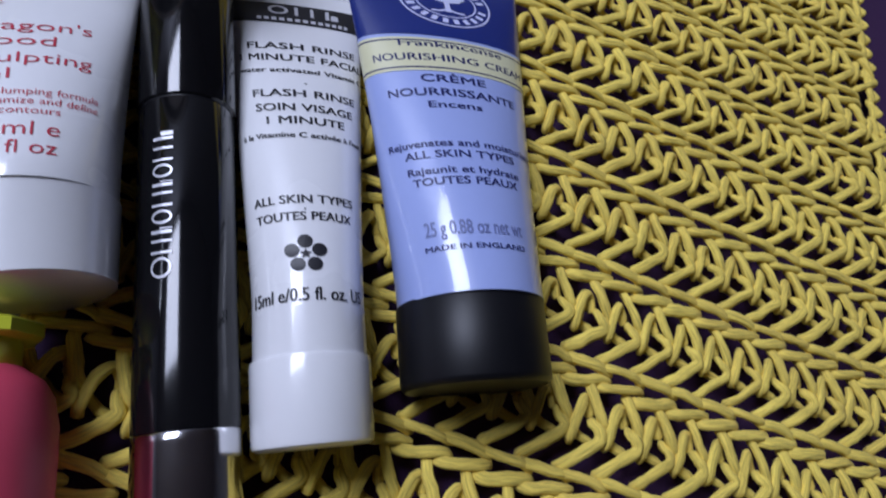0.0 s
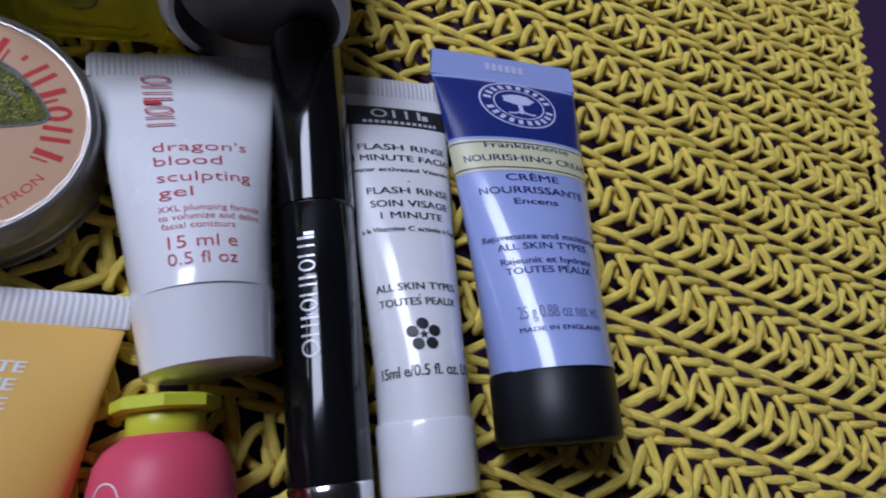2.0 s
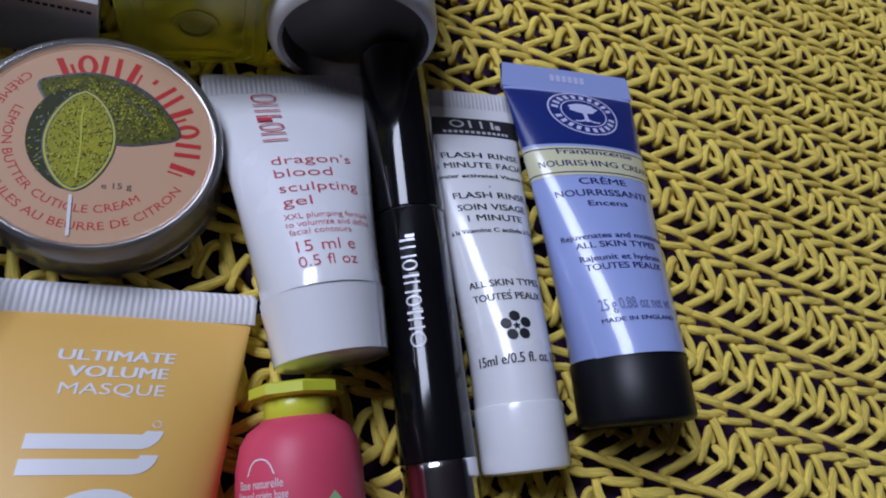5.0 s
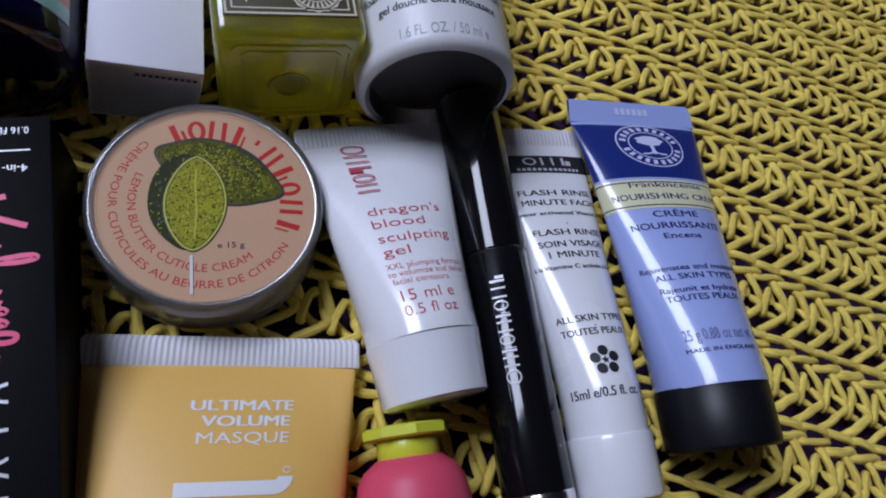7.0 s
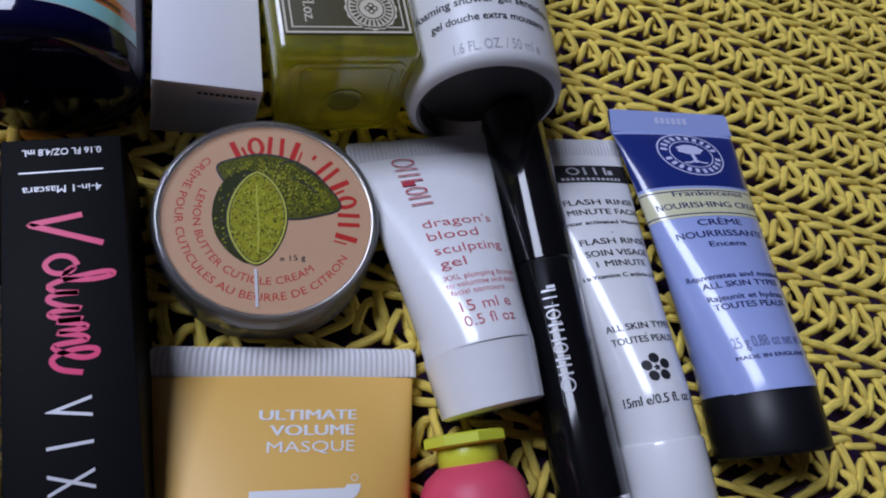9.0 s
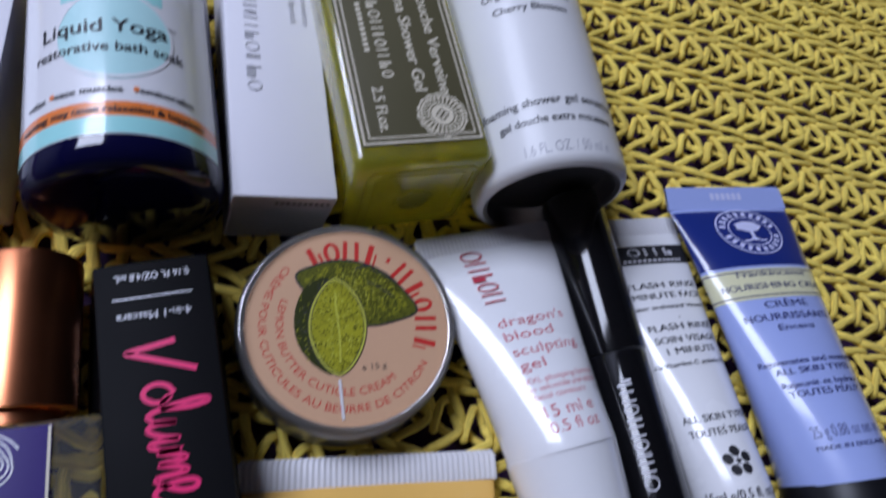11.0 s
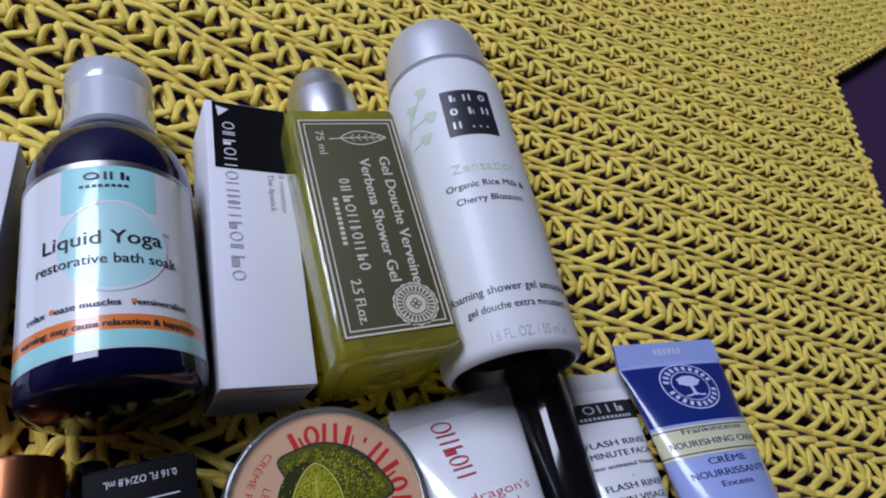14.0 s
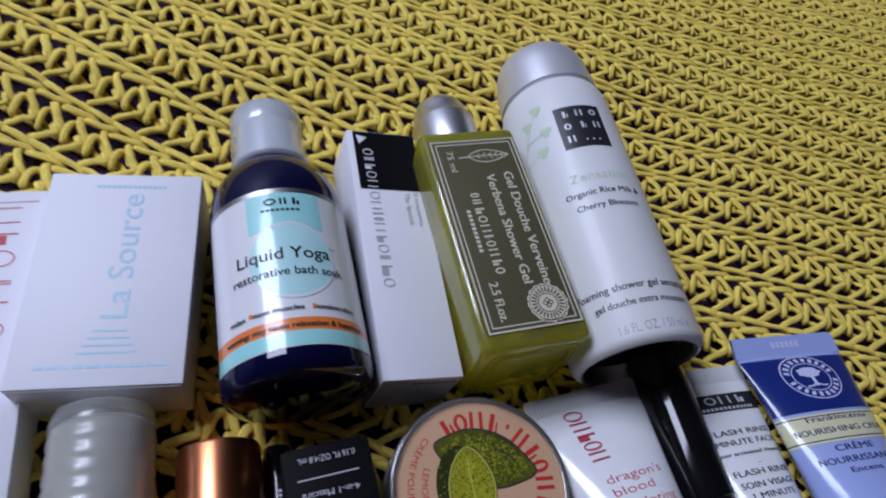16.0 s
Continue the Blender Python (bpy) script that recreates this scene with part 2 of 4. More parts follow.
def lettering(parent, s, mat, lay, x, y, cap, width=None, turn=0, lean=0.0, bold=0.0, thin=0.0):
    """A printed line of type with capitals of that height in millimetres, laid on a surface, turned by degrees."""
    verts, faces = glyphs(s, thin)
    k = cap / 0.72
    wide = max(v[0] for v in verts) - min(v[0] for v in verts)
    kx = width / wide if width else k
    c, sn = math.cos(radians(turn)), math.sin(radians(turn))
    bm = bmesh.new()
    for shift in ((0,) if not bold else (0, bold)):
        vs = []
        for vx, vy in verts:
            px, py = vx * kx + lean * vy * k + shift, (vy - 0.36) * k
            vs.append(bm.verts.new(Vector(lay(x + c * px - sn * py, y + sn * px + c * py)) + Vector((0, 0, shift * 0.05))))
        for f in faces:
            try:
                bm.faces.new([vs[i] for i in f])
            except ValueError:
                pass
    ob = part("lettering", bm, mat, parent, smooth=False)
    PRINTED.append(ob)
    return ob


def patch(parent, name, mat, lay, x0, x1, y0, y1, nx=12, ny=2, label=""):
    """A printed area on a surface."""
    bm = bmesh.new()
    g = [[bm.verts.new(lay(x0 + (x1 - x0) * i / nx, y0 + (y1 - y0) * j / ny)) for i in range(nx + 1)] for j in range(ny + 1)]
    for j in range(ny):
        for i in range(nx):
            bm.faces.new((g[j][i], g[j][i + 1], g[j + 1][i + 1], g[j + 1][i]))
    ob = part(name, bm, mat, parent, label)
    PRINTED.append(ob)
    return ob


def bars(parent, mat, lay, x, y, cap, widths, gap, turn=0, name="printed_word", line=0.0, kind=0):
    """A mark that is not spelled out: small blocks, or rings and bars of that line width."""
    total = sum(widths) + gap * (len(widths) - 1)
    c, s = math.cos(radians(turn)), math.sin(radians(turn))
    bm = bmesh.new()
    at = -total / 2

    def put(x0, x1, y0, y1):
        n = max(1, min(6, round(max(x1 - x0, y1 - y0) / 2)))
        long_x = x1 - x0 > y1 - y0
        prev = None
        for k in range(n + 1):
            t = k / n
            ends = ((x0 + (x1 - x0) * t, y0), (x0 + (x1 - x0) * t, y1)) if long_x else ((x0, y0 + (y1 - y0) * t), (x1, y0 + (y1 - y0) * t))
            row = [bm.verts.new(lay(x + c * px - s * py, y + s * px + c * py)) for px, py in ends]
            if prev:
                bm.faces.new((prev[0], row[0], row[1], prev[1]))
            prev = row

    for n, w in enumerate(widths):
        h = cap / 2
        w = max(w, 3.05 * line)
        if line and (n + kind) % 3 == 1:
            put(at, at + line, -h, h)
            put(at + w - line, at + w, -h, h)
        elif line and (n + kind) % 3 == 2:
            put(at + w * 0.3, at + w * 0.3 + line * 1.3, -h, h)
            put(at + w * 0.3 + line * 1.9, at + w, -h, 0.2 * h)
        elif line and w > 3 * line:
            prev = None
            for k in range(21):
                t = k * math.tau / 20
                row = []
                for k2 in (0, 1):
                    px = at + w / 2 + (w / 2 - k2 * line) * math.cos(t)
                    py = (h - k2 * line * 0.8) * math.sin(t)
                    row.append(bm.verts.new(lay(x + c * px - s * py, y + s * px + c * py)))
                if prev:
                    bm.faces.new((prev[0], row[0], row[1], prev[1]))
                prev = row
        else:
            put(at, at + w, -h, h)
        at += w + gap
    ob = tagged(part(name, bm, mat, parent, smooth=False), kind="stuff")
    PRINTED.append(ob)
    return ob


def shape(parent, name, mat, lay, outline, label=""):
    """A printed shape with a closed outline of (x, y)."""
    bm = bmesh.new()
    bm.faces.new([bm.verts.new(lay(*p)) for p in outline])
    bmesh.ops.triangulate(bm, faces=bm.faces[:])
    ob = part(name, bm, mat, parent, label, smooth=False)
    PRINTED.append(ob)
    return ob


def ring_print(parent, name, mat, lay, x, y, r0, r1, n=36, a0=0.0, a1=360.0):
    bm = bmesh.new()
    rows = []
    for k in range(n + 1):
        t = radians(a0 + (a1 - a0) * k / n)
        rows.append([bm.verts.new(lay(x + r * math.cos(t), y + r * math.sin(t))) for r in (r0, r1)])
    for p, q in zip(rows, rows[1:]):
        bm.faces.new((p[0], p[1], q[1], q[0]))
    ob = part(name, bm, mat, parent, smooth=False)
    PRINTED.append(ob)
    return ob


def disc_print(parent, name, mat, lay, x, y, rx, ry, n=40):
    bm = bmesh.new()
    rows = [[bm.verts.new(lay(x + rx * f * math.cos(k * math.tau / n), y + ry * f * math.sin(k * math.tau / n))) for k in range(n)] for f in (0.02, 0.2, 0.4, 0.6, 0.8, 1.0)]
    for p, q in zip(rows, rows[1:]):
        for k in range(n):
            bm.faces.new((p[k], p[(k + 1) % n], q[(k + 1) % n], q[k]))
    bm.faces.new(rows[0])
    ob = part(name, bm, mat, parent)
    PRINTED.append(ob)
    return ob


def stroke(parent, name, mat, lay, points, w, label=""):
    """A drawn line of width w through points, smoothed."""
    pts = [Vector((*p, 0)) for p in points]
    for _ in range(2):
        pts = [pts[0]] + [p for a, b in zip(pts, pts[1:]) for p in (a * 0.75 + b * 0.25, a * 0.25 + b * 0.75)] + [pts[-1]]
    bm = bmesh.new()
    rows = []
    for i, p in enumerate(pts):
        d = (pts[min(i + 1, len(pts) - 1)] - pts[max(i - 1, 0)]).normalized()
        n = Vector((-d.y, d.x, 0)) * w / 2
        rows.append([bm.verts.new(lay(*(p + n)[:2])), bm.verts.new(lay(*(p - n)[:2]))])
    for a, b in zip(rows, rows[1:]):
        bm.faces.new((a[0], a[1], b[1], b[0]))
    ob = part(name, bm, mat, parent, label, smooth=False)
    PRINTED.append(ob)
    return ob


def crimp(w, y0, y1, z, thick=0.9, ribs=0, depth=0.25):
    """The flat welded end of a tube, with fine ribs."""
    bm = bmesh.new()
    n = ribs * 4 if ribs else 12
    rows = []
    ys = [y0, y0 + 0.5, y1 - 1.0, y1]
    for y in ys:
        row = []
        for i in range(n + 1):
            rise = depth * (0.5 - 0.5 * math.cos(i * math.tau / 4)) if ribs and y0 < y < y1 else 0
            wy = w - (1.6 if y == y1 else 0.0)
            row.append(bm.verts.new((-wy / 2 + wy * i / n, y, z + thick / 2 + rise)))
        rows.append(row)
    low = [[bm.verts.new((x, y, z - thick / 2)) for x in ((-w / 2, w / 2) if y == y0 else (0.8 - w / 2, w / 2 - 0.8))] for y in (y0, y1)]
    for p, q in zip(rows, rows[1:]):
        for i in range(n):
            bm.faces.new((p[i], p[i + 1], q[i + 1], q[i]))
    bm.faces.new((low[0][0], low[1][0], low[1][1], low[0][1]))
    bm.faces.new([low[0][0], low[0][1]] + rows[0][::-1])
    bm.faces.new([low[1][1], low[1][0]] + rows[-1])
    bm.faces.new([low[1][0], low[0][0]] + [r[0] for r in rows])
    bm.faces.new([low[0][1], low[1][1]] + [r[-1] for r in rows[::-1]])
    return bm


def tube_skin(radius, y_round, y_flat, half, lift=1.0, power=1.0, r_start=None):
    """A squeezable tube that goes from round to flat."""
    def sec(y):
        s = max(0.0, min(1.0, (y - y_round) / (y_flat - y_round)))
        a = radius + (half - radius) * s ** 1.15
        b = radius * (1 - s) ** power + 0.45
        return a, b, b + lift * s
    return sec


def ground(x, y):
    """How far the soft bed gives way, in millimetres."""
    def ease(t):
        t = max(0.0, min(1.0, t))
        return t * t * (3 - 2 * t)
    return GROUND * ease((32 - x) / 62) * ease((252 - y) / 45)


# ---- the place: room, bed and its cover ----
def slab(name, x0, x1, y0, y1, z0, z1, mat, label, category, edge=0.0):
    bm = box(x1 - x0, y1 - y0, z1 - z0, edge, (x0 + x1) / 2, (y0 + y1) / 2, z0)
    return tagged(finish(name, bm, mat, None, smooth=False, size=1), label, category, kind="structure")


slab("floor", -2.6, 2.2, -2.0, 1.6, -0.56, -0.5, BOARD, "oak floor boards of the bedroom", "floor")
slab("wall_west", -2.7, -2.6, -2.0, 1.6, -0.5, CEILING, WALL, "plain painted plaster wall", "wall")
slab("wall_east", 2.2, 2.3, -2.0, 1.6, -0.5, CEILING, WALL, "plain painted plaster wall", "wall")
slab("wall_south", -2.7, 2.3, -2.1, -2.0, -0.5, CEILING, WALL, "plain painted plaster wall", "wall")


slab("wall_north", -2.6, 2.2, 1.6, 1.7, -0.5, CEILING, WALL, "plain painted plaster wall", "wall")


def ceiling_with_window():
    x0, x1, y0, y1 = ROOF_WINDOW
    bm = bmesh.new()
    for a, b, c, d in ((-2.7, x0, -2.1, 1.7), (x1, 2.3, -2.1, 1.7), (x0, x1, -2.1, y0), (x0, x1, y1, 1.7)):
        bmesh.ops.create_cube(bm, size=1, matrix=Matrix.Translation(((a + b) / 2, (c + d) / 2, CEILING + 0.05)) @ Matrix.Diagonal((b - a, d - c, 0.1, 1)))
    tagged(finish("ceiling", bm, WALL, None, smooth=False, size=1), "low plastered ceiling with a roof window", "ceiling", kind="structure")
    win = tagged(new("window_1"), "white-painted roof window that lets daylight in", "window", kind="structure")
    win.matrix_world = pose((x0 + x1) / 2, (y0 + y1) / 2, CEILING + 0.06)
    w, l = x1 - x0, y1 - y0
    for x, y, a, b in ((0.02 - w / 2, 0, 0.04, l), (w / 2 - 0.02, 0, 0.04, l), (0, 0.02 - l / 2, w - 0.08, 0.04), (0, l / 2 - 0.02, w - 0.08, 0.04)):
        finish("window_frame", box(a, b, 0.05, 0.004, x, y, 0), FRAME, win, size=1)
    finish("pane", box(w - 0.08, l - 0.08, 0.006, 0, 0, 0, 0.02), PANE, win, smooth=False, size=1).visible_shadow = False


ceiling_with_window()
BED_TOP = -5.8


def bed():
    b = thing("bed", "bed with a dark purple fabric cover", "bed", 0, 0, -500)
    part("base", box(1350, 1500, 250, 12, 0, 100, 0), BOARD, b, "dark wooden bed base")
    bm = bmesh.new()
    xs = [-670, -668, -660, -640] + [-600 + 20 * k for k in range(61)] + [640, 660, 668, 670]
    ys = [-645, -643, -635, -615] + [-600 + 20 * k for k in range(71)] + [820, 838, 843, 845]
    def height(x, y):
        edge = min(x + 670, 670 - x, y + 645, 845 - y)
        return 500 + BED_TOP + ground(x, y) - (25 - min(25, edge)) ** 2 / 25
    grid = [[bm.verts.new((x, y, height(x, y))) for x in xs] for y in ys]
    for p, q in zip(grid, grid[1:]):
        for i in range(len(xs) - 1):
            bm.faces.new((p[i], p[i + 1], q[i + 1], q[i]))
    rim = grid[0] + [g[-1] for g in grid[1:]] + grid[-1][-2::-1] + [g[0] for g in grid[-2:0:-1]]
    low = [bm.verts.new((v.co.x, v.co.y, 252)) for v in rim]
    for k in range(len(rim)):
        bm.faces.new((rim[k], rim[(k + 1) % len(rim)], low[(k + 1) % len(rim)], low[k]))
    part("mattress_cover", bm, PURPLE, b, "dark purple woven cover")


bed()


# ---- the crocheted blanket ----
STEP = Vector((7.4, -2.95))          # from stitch to stitch along a row
ROW = Vector((-10.8, -18.1))         # from row to row
YARN_R = 1.1
EDGE = [(-330, -90), (95, -90), (110, -18), (121, 37), (135, 95), (150, 160), (165, 205), (179, 252), (224, 273), (294, 307), (330, 330), (330, 380), (-330, 380)]


def inside(x, y):
    hit = False
    for (x0, y0), (x1, y1) in zip(EDGE, EDGE[1:] + EDGE[:1]):
        if (y0 > y) != (y1 > y) and x < x0 + (y - y0) * (x1 - x0) / (y1 - y0):
            hit = not hit
    return hit


# the strands of one stitch, in millimetres on the cloth; heights run over and under
ARM = ((0.6, 5.8, -0.9), (0.4, 4.5, 0.5), (0.6, 2.5, 1.15), (1.2, 0.2, 1.3), (1.8, -1.9, 1.1), (2.5, -3.3, 0.2), (2.9, -4.4, -0.9))
LEG = ((-7.9, -8.3, -0.9), (-7.3, -8.0, 0.5), (-5.2, -7.3, 1.05), (-2.3, -6.2, 1.2), (0.1, -5.3, 1.25), (1.0, -4.3, 1.2), (0.5, -2.9, 1.15), (0.3, -1.9, 0.3), (0.6, -1.0, -0.8))
HAIRPIN = ((-5.0, -4.2, -0.8), (-5.2, -3.4, 0.6), (-4.3, -1.2, 1.1), (-2.9, 1.5, 1.1), (-1.6, 2.6, 0.4), (-0.4, 2.5, -0.7), (0.1, 0.8, -1.3), (0.1, -1.0, -1.3))
SPINE = ((-4.0, 12.1, -0.9), (-3.7, 11.4, 0.5), (-1.3, 10.3, 1.15), (1.3, 9.2, 1.15), (3.1, 8.3, 0.8), (4.4, 7.6, 0.0), (5.6, 7.1, -1.0))
RUNG = ((-5.2, 8.0, -1.0), (-4.8, 7.3, 0.4), (-3.1, 6.7, 1.0), (0.0, 6.3, 1.0), (2.6, 6.0, 0.7), (4.2, 5.7, -0.1), (5.5, 5.4, -1.0))
BACK = ((-4.9, -0.4, -1.7), (-2.4, -3.6, -1.8), (0.7, -5.4, -1.8))
STITCH = (("arm", ARM), ("leg", LEG), ("hairpin", HAIRPIN), ("spine", SPINE), ("rung", RUNG), ("back", BACK))
THICK = {"arm": 1.05, "leg": 1.05, "hairpin": 1.05, "spine": 1.0, "rung": 1.05, "back": 0.9}


def blanket():
    rng = random.Random(5)
    root = thing("crocheted_blanket", "yellow crocheted cotton blanket in open slanting rows", "blanket", 0, 0, 0)
    verts, faces, uvs = [], [], []
    sides = 9

    def strand(points, radius):
        pts = [Vector(p) for p in points]
        fine = [pts[0]]
        for i in range(len(pts) - 1):
            p0, p1, p2, p3 = pts[max(i - 1, 0)], pts[i], pts[i + 1], pts[min(i + 2, len(pts) - 1)]
            for t in (0.5, 1.0):
                fine.append(0.5 * (2 * p1 + (p2 - p0) * t + (2 * p0 - 5 * p1 + 4 * p2 - p3) * t * t + (3 * p1 - p0 - 3 * p2 + p3) * t ** 3))
        base = len(verts)
        n = len(fine)
        along = rng.random() * 30
        turn, twist, plies = rng.random() * 6.3, rng.uniform(-0.25, 0.25), rng.choice((2, 3, 3))
        for i, p in enumerate(fine):
            d = (fine[min(i + 1, n - 1)] - fine[max(i - 1, 0)]).normalized()
            side = d.cross(Vector((0, 0, 1))).normalized()
            up = side.cross(d)
            swell = radius * rng.uniform(0.90, 1.08) * (0.6 if i in (0, n - 1) else 1.0)
            if i:
                along += (p - fine[i - 1]).length / 3.2
            for k in range(sides):
                a = k * math.tau / sides
                ply = swell * (1 + 0.15 * math.cos(plies * a + turn + twist * i) + rng.uniform(-0.035, 0.035))
                verts.append(p + ply * (side * math.cos(a) + up * 0.74 * math.sin(a)))
            uvs.append(along)
        for i in range(n - 1):
            for k in range(sides):
                faces.append((base + i * sides + k, base + i * sides + (k + 1) % sides, base + (i + 1) * sides + (k + 1) % sides, base + (i + 1) * sides + k))

    def cloth(i, j):
        """Where the rows run: the cloth lies in gentle curves and is pulled open towards the far left."""
        u, v = i / 10, j / 10
        return Vector((39.28 + 71.83 * u - 111.7 * v - 18.54 * v * v + 0.17 * u ** 3 + 0.4 * u * u * v,
                       51.01 - 28.41 * u - 178.84 * v + 2.24 * u * u + 0.55 * u * v - 19.35 * v * v - 0.23 * u ** 3 - 0.57 * u * u * v))

    det = STEP.x * ROW.y - STEP.y * ROW.x

    def looseness(p):
        return max(0.0, min(1.0, (-40 - p.x + 0.35 * (p.y - 150)) / 120))

    def spot(col, row, a, b, z):
        p = cloth(col + (a * ROW.y - b * ROW.x) / det, row + (b * STEP.x - a * STEP.y) / det)
        q = Vector((p.x * 0.03, p.y * 0.03, 0.3))
        drift = noise.noise_vector(q) * (0.5 + 1.2 * looseness(p))
        x, y = p.x + drift.x, p.y + drift.y
        return (x, y, z + noise.noise(q * 0.5) * 0.5 - 0.1 + ground(x, y) - 1.7 * math.exp(-((x + 30) / 15) ** 2 - ((y - 106) / 8) ** 2))

    for row in range(-28, 12):
        for col in range(-80, 60):
            p = cloth(col, row)
            if not (-300 < p.x < 330 and -80 < p.y < 375):
                continue
            loose = looseness(p)
            jit = 0.25 + 0.3 * loose
            for name, line in STITCH:
                w = (rng.uniform(-jit, jit), rng.uniform(-jit, jit))
                pts = [spot(col, row, a + w[0] + rng.uniform(-0.2, 0.2), b + w[1] + rng.uniform(-0.2, 0.2), z + rng.uniform(-0.12, 0.12)) for a, b, z in line]
                if all(inside(x, y) for x, y, _ in (pts[0], pts[len(pts) // 2], pts[-1])):
                    strand(pts, YARN_R * rng.uniform(0.92, 1.06) * THICK[name] * (1 + 0.15 * loose))
    me = bpy.data.meshes.new("stitches")
    me.from_pydata([tuple(v * MM) for v in verts], [], faces)
    layer = me.uv_layers.new(name="UVMap")
    loops = np.empty(len(me.loops), np.int32)
    me.loops.foreach_get("vertex_index", loops)
    v_along = np.repeat(np.array(uvs), sides)[loops]
    v_round = (loops % sides) / sides * 2.0
    flat = np.empty(len(loops) * 2, np.float32)
    flat[0::2], flat[1::2] = v_round, v_along
    layer.data.foreach_set("uv", flat)
    me.materials.append(YARN)
    me.shade_smooth()
    ob = new("stitches", me)
    ob.parent = root
    tagged(ob, "open yellow crochet stitches", kind="stuff")

    # the beaded border along the open edge
    verts.clear(), faces.clear(), uvs.clear()
    run = EDGE[1:11]
    at = []
    for (x0, y0), (x1, y1) in zip(run, run[1:]):
        n = max(1, round(math.hypot(x1 - x0, y1 - y0) / 5.2))
        at += [(x0 + (x1 - x0) * k / n, y0 + (y1 - y0) * k / n, x1 - x0, y1 - y0) for k in range(n)]
    for x, y, dx, dy in at:
        l = math.hypot(dx, dy)
        dx, dy = dx / l, dy / l
        nx, ny = dy, -dx
        w = rng.uniform(-0.4, 0.4)
        strand([(x - nx * 4, y - ny * 4, -0.6), (x + dx * 1 - nx * 2, y + dy - ny * 2, 0.9), (x + dx * 2.2 + nx * (w - 1.2), y + dy * 2.2 + ny * (w - 1.2), 0.6), (x + dx * 4.4 - nx * 1.4, y + dy * 4.4 - ny * 1.4, -0.6), (x + dx * 6.4 - nx * 2, y + dy * 6.4 - ny * 2, -1.4)], YARN_R)
        strand([(x - dx * 2 - nx * 4.5, y - dy * 2 - ny * 4.5, 0.4), (x - nx * 3.9, y - ny * 3.9, 0.9), (x + dx * 3 - nx * 4.2, y + dy * 3 - ny * 4.2, 0.9), (x + dx * 5 - nx * 4.8, y + dy * 5 - ny * 4.8, 0.2)], YARN_R)
    me = bpy.data.meshes.new("border")
    me.from_pydata([tuple(v * MM) for v in verts], [], faces)
    layer = me.uv_layers.new(name="UVMap")
    loops = np.empty(len(me.loops), np.int32)
    me.loops.foreach_get("vertex_index", loops)
    flat = np.empty(len(loops) * 2, np.float32)
    flat[0::2], flat[1::2] = (loops % sides) / sides * 2.0, np.repeat(np.array(uvs), sides)[loops]
    layer.data.foreach_set("uv", flat)
    me.materials.append(YARN)
    me.shade_smooth()
    ob = new("border", me)
    ob.parent = root
    ob["label"] = "beaded yellow border"


blanket()


